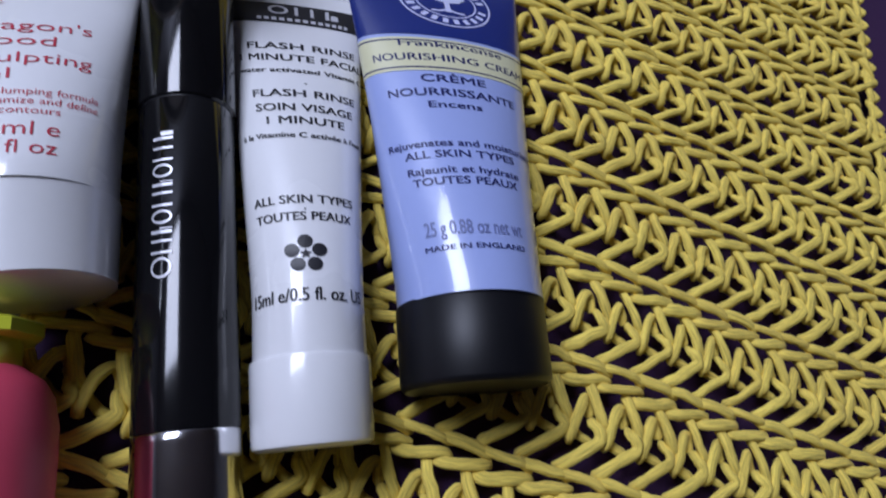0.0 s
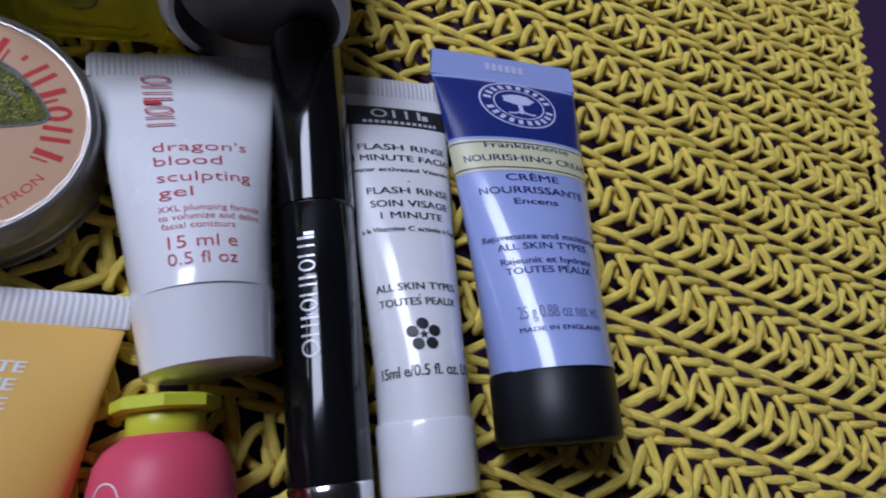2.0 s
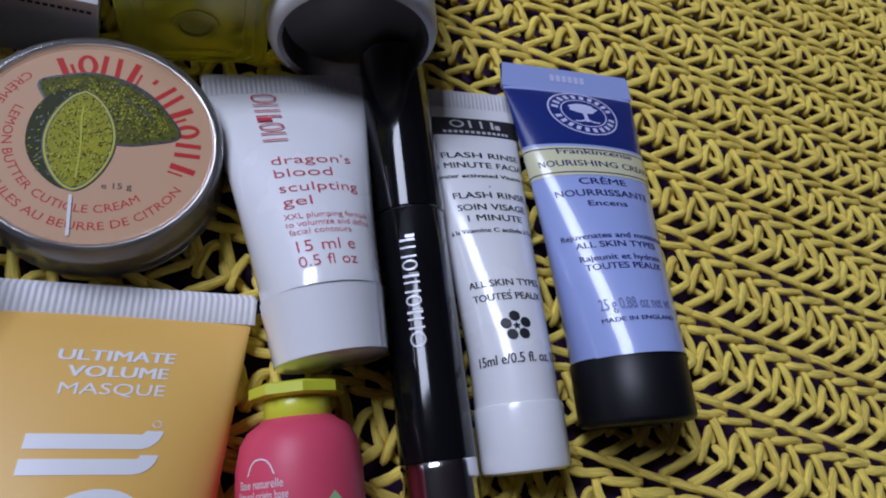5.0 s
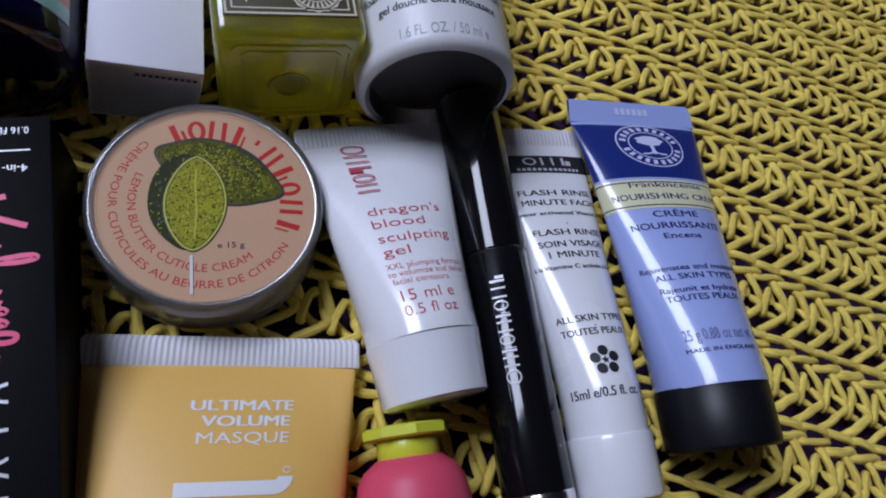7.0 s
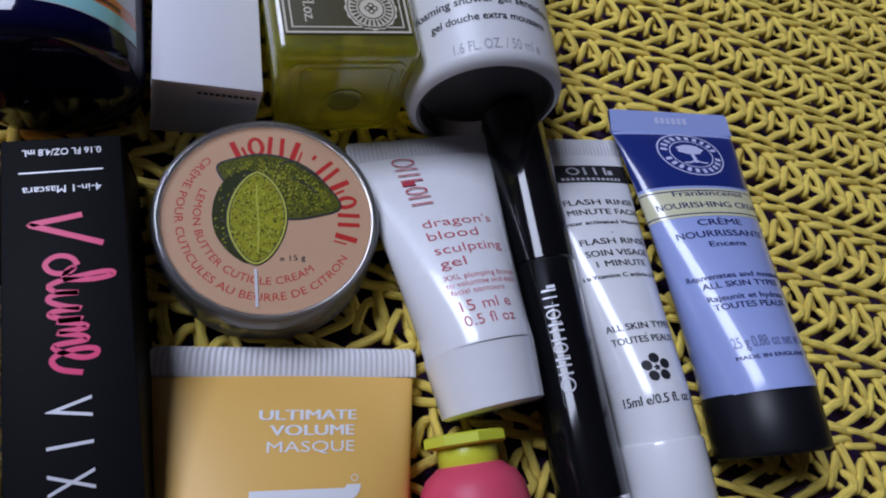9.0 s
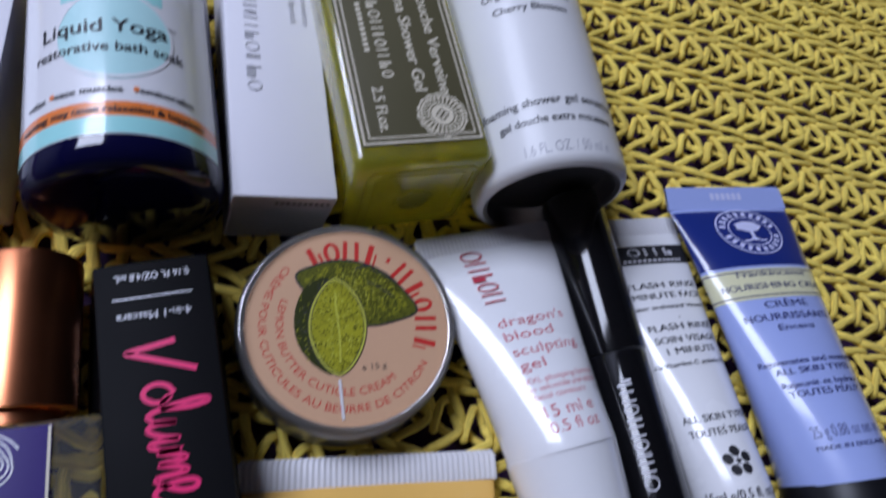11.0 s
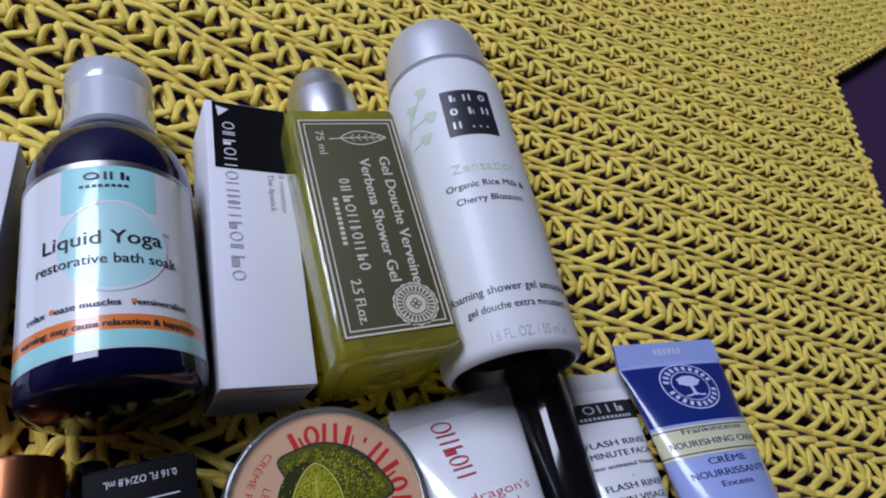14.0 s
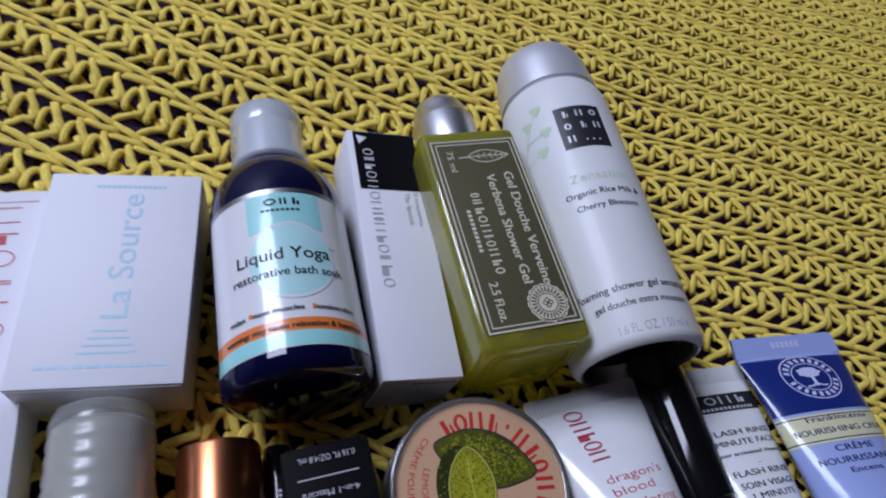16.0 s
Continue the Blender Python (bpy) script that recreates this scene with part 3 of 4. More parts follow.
# ---- tubes, bottles and boxes ----
def lavender_tube():
    t = thing("cream_tube", "lavender and navy cream tube with a black cap, lying on yarn", "cosmetic tube", -2.6, 17.3, turn=-1.6)
    sec = tube_skin(13.1, 15.0, 91.5, 20.4, 7.0, 0.8)
    part("tube_body", loft(sec, span(14, 92, 30)), LAVENDER, t, "lavender plastic body")
    part("navy_band", loft(sec, span(70.5, 91.5, 10), off=0.08, ends=False), NAVY, t, "navy blue printed band")
    part("cream_band", loft(sec, span(60.5, 69.6, 5), off=0.09, ends=False), CREAM, t, "cream printed band")
    for y in (61.2, 68.6):
        part("rule", loft(sec, [y, y + 0.35], off=0.13, ends=False), NAVY_INK, t)
    part("crimp", crimp(41.0, 91.0, 98.4, 7.6, 1.0), LAVENDER, t)
    lay = on_skin(sec)
    bars(t, PALE_INK, on_flat(8.15), 0, 95.2, 2.2, [1.3] * 6, 0.6)
    part("cap", turned([(-0.2, 12.4), (0.3, 13.0), (0.9, 13.2), (14.2, 13.3), (14.6, 13.0), (15, 12.2)], z=13.3), CAP_BLACK, t, "black satin plastic screw cap")
    part("neck_ring", turned([(14.6, 12.6), (15.6, 12.6)], z=13.2), NAVY_INK, t)
    bx, by = 0.9, 82.2
    ring_print(t, "badge_ring", PALE_INK, lay, bx, by, 7.7, 8.1)
    ring_print(t, "badge_ring", PALE_INK, lay, bx, by, 4.9, 5.2)
    for k in range(22):
        a = k * math.tau / 22
        if k in (0, 11):
            continue
        bars(t, PALE_INK, lay, bx + 6.4 * math.cos(a), by + 6.4 * math.sin(a), 1.5, [0.95], 0, math.degrees(a) - 90, "badge_mark")
    shape(t, "badge_tree", PALE_INK, lay, [(bx + 3.1 * math.cos(a) * (1 + 0.12 * math.cos(7 * a)), by + 1.7 + 1.9 * math.sin(a)) for a in [k * math.tau / 24 for k in range(24)]])
    bars(t, PALE_INK, lay, bx, by - 1.7, 3.4, [0.9], 0)
    for s in (-1, 1):
        stroke(t, "badge_root", PALE_INK, lay, [(bx, by - 2.4), (bx + s * 1.4, by - 3.4), (bx + s * 2.8, by - 3.3)], 0.5)
    for s, x, y, cap, w, m in (("Frankincense", 0, 68.0, 1.8, 18.5, NAVY_INK), ("NOURISHING CREAM", 0, 64.2, 1.9, 31, NAVY_INK), ("CRÈME", -1, 58.6, 1.9, 11, NAVY_INK), ("NOURRISSANTE", -1.4, 55.1, 1.9, 24, NAVY_INK), ("Encens", -1.6, 52.0, 1.6, 9, NAVY_INK), ("Rejuvenates and moisturises", -1, 43.0, 1.5, 29.5, NAVY_INK), ("ALL SKIN TYPES", -2.2, 40.6, 1.6, 20, NAVY_INK), ("Rajeunit et hydrate", -2, 37.2, 1.5, 20.5, NAVY_INK), ("TOUTES PEAUX", -2, 34.9, 1.6, 19, NAVY_INK), ("25 g 0.88 oz net wt", -2.2, 25.6, 2.8, 17.5, SLATE_INK), ("MADE IN ENGLAND", -2.4, 21.9, 1.0, 18, NAVY_INK)):
        lettering(t, s, m, lay, x, y, cap, w, bold=0.12)


def white_tube():
    t = thing("facial_tube", "slim white facial cream tube with black print and white cap", "cosmetic tube", -30.3, 10.0, turn=0.0)
    sec = tube_skin(9.4, 24.0, 93.5, 14.8, 1.5, 0.85)
    part("tube_body", loft(sec, span(13, 94, 30)), WHITE, t, "white plastic body")
    part("black_band", loft(sec, span(83.8, 90.0, 5), off=0.09, ends=False), INK, t, "black printed band")
    part("crimp", crimp(29.8, 93.0, 99.5, 1.5, 1.0, ribs=26, depth=0.3), CRIMP, t, "ribbed white crimp")
    part("cap", turned([(-0.2, 8.9), (0.3, 9.6), (1.0, 9.8), (12.9, 10.0), (13.7, 9.85), (13.9, 9.2)], z=10.0), WHITE, t, "white plastic cap")
    part("neck_ring", turned([(13.4, 9.2), (14.6, 9.2)], z=9.6), CRIMP, t)
    lay = on_skin(sec)
    bars(t, SILVER_INK, on_skin(sec, 0.2), 1.4, 87.8, 2.7, [3.0, 2.8, 3.2], 0.9, line=0.5)
    bars(t, SILVER_INK, on_skin(sec, 0.2), 1.4, 84.9, 0.9, [0.75] * 13, 0.4)
    for s, x, y, cap, w in (("FLASH RINSE", 1, 77.0, 1.8, 18.5), ("1 MINUTE FACIAL", 1, 73.8, 1.8, 22.5), ("water activated Vitamin C", 1, 70.4, 1.2, 22.5), (".", 0.6, 67.8, 1.8, None), ("FLASH RINSE", 0.8, 64.5, 1.8, 17.6), ("SOIN VISAGE", 0.6, 61.0, 1.8, 16.4), ("1 MINUTE", 0.2, 57.9, 1.8, 12.6), ("à la Vitamine C activée à l'eau", 0, 54.4, 1.2, 22), ("ALL SKIN TYPES", -1, 40.6, 1.7, 17.5), (".", -1, 39.2, 1.6, None), ("TOUTES PEAUX", -1.2, 37.2, 1.7, 16.6), ("15ml e/0.5 fl. oz. US", -1.6, 23.0, 2.2, 20.5)):
        lettering(t, s, INK, lay, x, y, cap, w, bold=0.12)
    fx, fy = -1.3, 30.0
    for k in range(5):
        a = radians(90 + 72 * k)
        cx, cy = fx + 2.3 * math.cos(a), fy + 2.3 * math.sin(a)
        shape(t, "petal_print", INK, lay, [(cx + 1.22 * math.cos(b), cy + 1.22 * math.sin(b)) for b in [j * math.tau / 16 for j in range(16)]])
    star = [((1.0 if j % 2 else 0.45) * math.cos(radians(18 + 36 * j + 36)) + fx, fy + (1.0 if j % 2 else 0.45) * math.sin(radians(18 + 36 * j + 36))) for j in range(10)]
    shape(t, "star_print", INK, lay, star)


def black_pen():
    t = thing("makeup_pen", "glossy black makeup pen with a polished silver end", "makeup pen", -48.75, -12, turn=1.15)
    part("barrel", turned([(25.8, 7.7), (26.1, 8.1), (80.5, 8.1), (80.9, 7.8)], z=8.3), BLACK, t, "glossy black barrel")
    part("cap", turned([(80.9, 7.8), (81.3, 8.3), (123.5, 8.3), (124.8, 7.9), (125.3, 6.8)], z=8.3), BLACK, t, "glossy black cap")
    part("seam", turned([(80.2, 7.85), (81.6, 7.85)], z=8.3), INK, t)
    part("ferrule", turned([(-6, 6.6), (-5.4, 7.6), (-4.5, 8.1), (24.6, 8.1), (25.6, 8.15), (26.0, 7.9)], z=8.3), CHROME, t, "polished silver end")
    def sec(y):
        return 8.1, 8.1, 8.3
    lay = on_skin(sec)
    bars(t, SILVER_INK, lay, -3.7, 61.4, 3.4, [3.4, 2.3, 1.4, 2.4, 2.5, 1.3, 2.4, 2.5, 2.2], 0.6, 90, line=0.42)


def coral_tube():
    t = thing("gel_tube", "small white gel tube with coral lettering and white cap", "cosmetic tube", -71.0, 35.0, turn=5.7)
    sec = tube_skin(12.5, 15.0, 66.0, 19.0, 6.4, 0.85)
    part("tube_body", loft(sec, span(13.4, 66.5, 26)), WHITE, t, "white plastic body")
    part("crimp", crimp(38.2, 65.6, 71.4, 6.9, 0.9, ribs=34, depth=0.18), CRIMP, t, "finely ribbed crimp")
    def cap_sec(y):
        r = 11.5 + 1.3 * max(0, y) / 14
        return r, r, 12.8
    part("cap", loft(lambda y: (cap_sec(y)[0] - (0.8 if y < 0.05 or y > 13.9 else 0.0), cap_sec(y)[1] - (0.8 if y < 0.05 or y > 13.9 else 0.0), 12.8), [0, 0.5, 4, 9, 13.4, 14], 48), WHITE, t, "tapered white cap")
    lay = on_skin(sec)
    bars(t, PINK_INK, on_skin(sec, 0.5), -4.2, 57.6, 4.2, [3.2, 2.4, 2.6, 2.4, 2.4], 0.7, -90, line=0.36)
    for s, x, y, cap, w in (("dragon's", 1.4, 44.0, 2.4, 14.8), ("blood", -0.8, 40.4, 2.4, 10.4), ("sculpting", 1.7, 36.4, 2.4, 15.2), ("gel", -3.0, 32.8, 2.4, 5.4), ("XXL plumping formula", 2.4, 29.0, 1.4, 17.4), ("to volumize and define", 2.4, 27.1, 1.4, 17.6), ("facial contours", 0.0, 25.2, 1.4, 12.0), ("15 ml e", 0.1, 21.8, 2.7, 11.4), ("0.5 fl oz", 0.2, 18.3, 2.5, 11.6)):
        lettering(t, s, PINK_INK, lay, x, y, cap, w, thin=0.007)


def lemon_tin():
    t = thing("balm_tin", "round shrink-wrapped cuticle balm tin with a peach lemon label", "tin", -116.4, 81.8)
    part("tin_base", upright([(23.6, 0), (24.4, 0.2), (24.6, 0.8), (24.3, 1.5), (23.2, 2.0), (22.6, 3.0), (22.4, 9.8), (22.0, 10.0)]), TIN, t, "plain silver tin base")
    part("tin_lid", upright([(22.6, 9.0), (23.5, 8.8), (23.9, 9.3), (23.7, 10.0), (23.8, 13.6), (23.7, 14.4), (23.1, 14.8), (22.9, 14.4), (22.6, 14.3), (0.01, 14.3)]), TIN, t, "silver tin lid with a rolled rim")
    part("label_disc", upright([(22.5, 14.5), (22.5, 14.58), (21.6, 14.6), (21.6, 14.4), (0.01, 14.4)]), PEACH, t, "peach paper label")
    part("label_centre", upright([(13.0, 14.42), (13.0, 14.46), (0.01, 14.46)]), PEACH_LIGHT, t, "lighter peach centre")
    lay = on_flat(14.44)

    def arc(s, r, mid, width, cap, mat):
        verts, faces = glyphs(s)
        wide = max(v[0] for v in verts) - min(v[0] for v in verts)
        k = cap / 0.72
        bm = bmesh.new()
        vs = []
        for vx, vy in verts:
            a = radians(mid) + vx / wide * radians(width)
            rr = r - (vy - 0.36) * k
            vs.append(bm.verts.new((rr * math.cos(a), rr * math.sin(a), 14.53)))
        for f in faces:
            try:
                bm.faces.new([vs[i] for i in f])
            except ValueError:
                pass
        part("lettering", bm, mat, t, smooth=False)
    arc("CRÈME POUR CUTICULES AU BEURRE DE CITRON", 18.6, 229, 196, 1.75, RED_INK)
    arc("LEMON BUTTER CUTICLE CREAM", 15.0, 229, 150, 1.75, RED_INK)
    lettering(t, "e 15 g", INK, on_flat(14.5), 4.4, -10.0, 1.3, 5.4)
    for k, w in enumerate((3.7, 3.8, 3.7, 3.4, 1.0, 3.3, 3.6, 3.3, 3.3, 3.3)):
        a = radians(112 - 14.6 * k)
        if w > 1:
            bars(t, RED_INK, lay, 17.4 * math.cos(a), 17.4 * math.sin(a), 5.0, [w], 0, math.degrees(a) - 90, "brand_mark", 1.0, k + 2)
        else:
            bars(t, RED_INK, lay, 18.0 * math.cos(a), 18.0 * math.sin(a), 1.4, [0.8], 0, math.degrees(a) - 90, "brand_mark")
    # lemon behind, leaf in front
    lem = []
    for k in range(48):
        a = k * math.tau / 48
        r = 1 + 0.26 * max(0, math.cos(a)) ** 10 + 0.2 * max(0, -math.cos(a)) ** 14
        x, y = 11.6 * r * math.cos(a), 7.4 * math.sin(a)
        c, s = math.cos(radians(-22)), math.sin(radians(-22))
        lem.append((2.2 + c * x - s * y, 7.2 + s * x + c * y))
    shape(t, "lemon_print", LEMON_DARK, on_flat(14.50), lem)
    stroke(t, "lemon_rim", INK, on_flat(14.52), lem + lem[:1], 0.45)
    low = [(-4.4 + 7.6 * math.cos(a) * (1 - 0.35 * max(0.0, -math.sin(a)) ** 3), 0.2 + 11.2 * math.sin(a)) for a in [k * math.tau / 36 for k in range(36)]]
    shape(t, "lemon_print", LEMON_DEEP, on_flat(14.54), low)
    cut = [(-2.2 - 0.04 * k + 6.2 * math.sin(math.pi * k / 24) ** 0.62, 10.8 - 22.0 * k / 24) for k in range(25)]
    cut += [(-3.2 + 0.04 * k - 6.0 * math.sin(math.pi * k / 24) ** 0.62, -11.2 + 22.0 * k / 24) for k in range(1, 24)]
    shape(t, "lemon_half", LEMON, on_flat(14.58), cut)
    stroke(t, "half_outline", INK, on_flat(14.60), cut + cut[:1], 0.8)
    stroke(t, "half_rim", VEIN, on_flat(14.62), cut + cut[:1], 0.4)
    stroke(t, "half_core", VEIN, on_flat(14.66), [(-2.4, 7.4), (-2.6, 3.0), (-2.3, -2), (-2.8, -8.6)], 0.35)
    for x, y, u, v in ((5.0, 9.6, 10.6, 5.6), (6.4, 12.6, 12.4, 8.2), (2.6, 12.8, 7.0, 13.4)):
        stroke(t, "lemon_crease", INK, on_flat(14.525), [(x, y), ((x + u) / 2, (y + v) / 2 + 0.5), (u, v)], 0.4)
    # engraved flecks over lemon and leaf
    rng = random.Random(8)

    def flecks(name, mat, z, outline, count, size):
        bm = bmesh.new()
        x0, x1 = min(p[0] for p in outline), max(p[0] for p in outline)
        y0, y1 = min(p[1] for p in outline), max(p[1] for p in outline)
        done = 0
        while done < count:
            x, y = rng.uniform(x0, x1), rng.uniform(y0, y1)
            hit = False
            for (px, py), (qx, qy) in zip(outline, outline[1:] + outline[:1]):
                if (py > y) != (qy > y) and x < px + (y - py) * (qx - px) / (qy - py):
                    hit = not hit
            if not hit:
                continue
            a, l, w = rng.gauss(0.9, 0.5), size * rng.uniform(0.6, 1.8), size * rng.uniform(0.3, 0.6)
            dx, dy = math.cos(a), math.sin(a)
            bm.faces.new([bm.verts.new((x + l * u * dx - w * v * dy, y + l * u * dy + w * v * dx, z)) for u, v in ((-1, 0), (0, -1), (1, 0), (0, 1))])
            done += 1
        part(name, bm, mat, t, smooth=False)

    inner = [(2.2 + 0.84 * (x - 2.2), 7.2 + 0.84 * (y - 7.2)) for x, y in lem]
    glow = [(4.4 + 0.62 * (x - 2.2), 8.4 + 0.55 * (y - 7.2)) for x, y in lem]
    flecks("lemon_fleck", LEMON, 14.60, inner, 620, 0.30)
    flecks("lemon_light", VEIN, 14.605, glow, 130, 0.24)
    flecks("lemon_shade", LEMON_DEEP, 14.61, lem, 420, 0.30)
    flecks("lemon_fleck", LEMON, 14.63, low, 120, 0.30)
    flecks("lemon_shade", INK, 14.635, low, 90, 0.34)
    flecks("half_shade", LEMON_DEEP, 14.685, cut, 420, 0.26)
    flecks("half_light", VEIN, 14.69, cut, 110, 0.28)
    bars(t, CRIMP, on_flat(14.66), -3.4, -16.4, 8.4, [0.6], 0, 0, "wrap_seam")
    # clear wrap pulled round the rim
    bm = upright([(24.4, 0.1), (24.9, 0.9), (24.8, 2.2), (24.3, 4.0), (24.4, 13.9), (24.0, 14.8), (23.2, 15.2), (22.2, 15.0)])
    bmesh.ops.delete(bm, geom=[f for f in bm.faces if len(f.verts) > 4], context="FACES_ONLY")
    part("shrink_wrap", bm, CLEAR, t, "clear plastic wrap")


def golden_tube():
    t = thing("masque_tube", "golden yellow hair masque tube with a ribbed white crimp", "cosmetic tube", -122.8, -44.0, turn=-5.5)
    def sec(y):
        s = max(0.0, min(1.0, (y - 12) / 81.0))
        b = 19.0 * (1 - s) ** 0.8 + 0.5
        return 18.0 + 9.8 * s ** 0.8, b, b + 3.6 * s
    part("tube_body", loft(sec, span(4, 93, 34), 48), AMBER, t, "golden yellow plastic body")
    part("crimp", crimp(57.0, 92.2, 98.6, 4.3, 1.6, ribs=46, depth=0.35), CRIMP, t, "ribbed white crimp")
    part("cap", turned([(-14, 16.5), (-13, 17.6), (3, 18), (4, 17)], z=18.5), WHITE, t, "white plastic cap")
    lay = on_skin(sec)
    for s, x, y, cap, w in (("ULTIMATE", 3.3, 83.5, 2.2, 14.6), ("VOLUME", 4.0, 80.3, 2.2, 12.6), ("MASQUE", 3.8, 77.0, 2.2, 13.2)):
        lettering(t, s, WHITE, lay, x, y, cap, w, bold=0.2 if s != "MASQUE" else 0.0)
    ring_print(t, "mark_ring", WHITE, lay, 10.6, 70.8, 0.5, 0.65)
    for y in (67.7, 63.6):
        patch(t, "brand_mark", WHITE, lay, -5.0, 9.0, y - 1.25, y + 1.25)
        ring_print(t, "mark_hook", WHITE, lay, 8.6, y + 1.9, 0.65, 3.15, 14, -90, 0)
    ring_print(t, "brand_mark", WHITE, lay, 5.4, 53.2, 4.2, 7.0)
    patch(t, "brand_mark", WHITE, lay, 4.2, 6.5, 49.2, 57.2)


def pink_bottle():
    t = thing("pink_bottle", "coral pink bottle with a lime green cap lying on the blanket", "bottle", -77.6, -40, turn=0.4)
    prof = [(-10, 9.5), (-9, 11.4), (52.0, 11.9), (56.0, 11.8), (60.2, 11.0), (62.6, 9.6), (64.0, 7.6), (64.6, 6.9)]
    def sec(y):
        for (y0, r0), (y1, r1) in zip(prof, prof[1:]):
            if y <= y1:
                r = r0 + (r1 - r0) * (y - y0) / (y1 - y0)
                return r, r, 12.0
        return 6.9, 6.9, 12.0
    part("bottle_body", turned(prof, z=12.0), PINK, t, "coral pink plastic body")
    part("cap_neck", turned([(64.2, 6.2), (64.6, 6.5), (68.6, 6.5), (69.0, 6.2)], z=12.0), LIME, t, "lime green cap collar")
    bm = turned([(68.4, 8.4), (68.8, 9.2), (70.6, 9.2), (71.0, 8.6)], ring=8, z=12.0)
    part("cap_flange", bm, LIME, t, "eight-sided lime green flip top")
    lay = on_skin(sec)
    stroke(t, "arc_print", WHITE, lay, [(-11.4, 54.8), (-10.4, 57.0), (-8.6, 57.6), (-6.8, 57.0), (-5.8, 54.8)], 0.25)
    lettering(t, "Base naturelle", WHITE, lay, -9.0, 53.4, 1.5, 9.4)
    lettering(t, "Natural origin base", WHITE, lay, -8.8, 51.5, 1.5, 10.6)
    shape(t, "leaf_print", GREEN_INK, lay, [(4.6 + 2.2 * math.sin(math.pi * k / 10), 51 - 7 * k / 10) for k in range(11)] + [(4.6 - 2.2 * math.sin(math.pi * k / 10), 44 + 7 * k / 10) for k in range(1, 10)])
    disc_print(t, "oval_print", CREAM, on_skin(sec, 0.16), 1, 42, 6, 4)
    ring_print(t, "oval_rim", INK, lay, 1, 42, 6.0, 6.5)
    bars(t, INK, lay, 1, 42, 2.4, [1.2, 1.2, 1.2, 1.2, 1.2], 0.5)


def mascara_box():
    t = thing("mascara_box", "tall black card mascara box with hot pink script", "box", -151.2, 41.0, turn=4.8)
    part("carton", box(21.4, 116, 22.5, 0.5, 0, -2.5, 0), SATIN, t, "matt black card")
    part("end_flap", box(19.0, 0.5, 20.6, 0.2, 0, 55.75, 0.8), SATIN, t)
    lay = on_flat(22.5)
    lettering(t, "0.16 FL OZ/4.8 mL", SILVER_INK, lay, 0, 52.3, 1.5, 13.8, 180)
    bars(t, SILVER_INK, lay, -0.2, 48.0, 0.28, [14.6], 0)
    lettering(t, "4-in-1 Mascara", SILVER_INK, lay, -0.2, 44.1, 1.6, 13.6, 180)
    # the script is hand drawn, reading down the box
    def run(pts, w=1.0):
        stroke(t, "script_lettering", HOT_INK, lay, [(up, 38.4 - 0.97 * along) for along, up in pts], w)
    run([(0, 3.0), (0.5, 0), (1.3, -6.2), (1.6, -5.4), (3.4, -1), (6.5, 6.4)], 1.15)
    run([(10.6, 1.9), (8.8, 1.0), (8.1, -1.6), (9.6, -3.8), (11.6, -2.8), (12.2, -0.2), (10.9, 1.7), (11.2, 0.2), (13.2, -0.6)])
    run([(13.2, -0.6), (13.9, 4), (13.4, 8.2), (12.3, 7.4), (12.8, 2), (14.0, -3.6), (15.6, -2.0)])
    run([(15.6, -2.0), (16.3, 3.0), (15.9, -2.2), (17.0, -3.6), (18.6, -0.8), (19.5, 3.2), (19.2, -2.2), (20.0, -3.4), (21.0, -1.0)])
    run([(21.0, -1.0), (21.5, 3.6), (21.2, -3.2), (22.3, 2.2), (23.4, 3.5), (23.4, -3.2), (24.5, 2.2), (25.7, 3.5), (25.7, -3.0), (27.0, -1.8)])
    run([(27.0, -1.8), (28.9, 1.6), (28.8, 4.4), (27.3, 4.6), (26.9, 1.0), (28.0, -3.2), (30.4, -2.2), (31.6, 2.0)])
    for k, s in enumerate("VIXEN"):
        lettering(t, s, SILVER_INK, lay, -0.2, 1.7 - 6.1 * k, 7.6, 3.7 if s != "I" else 0.6, -90)


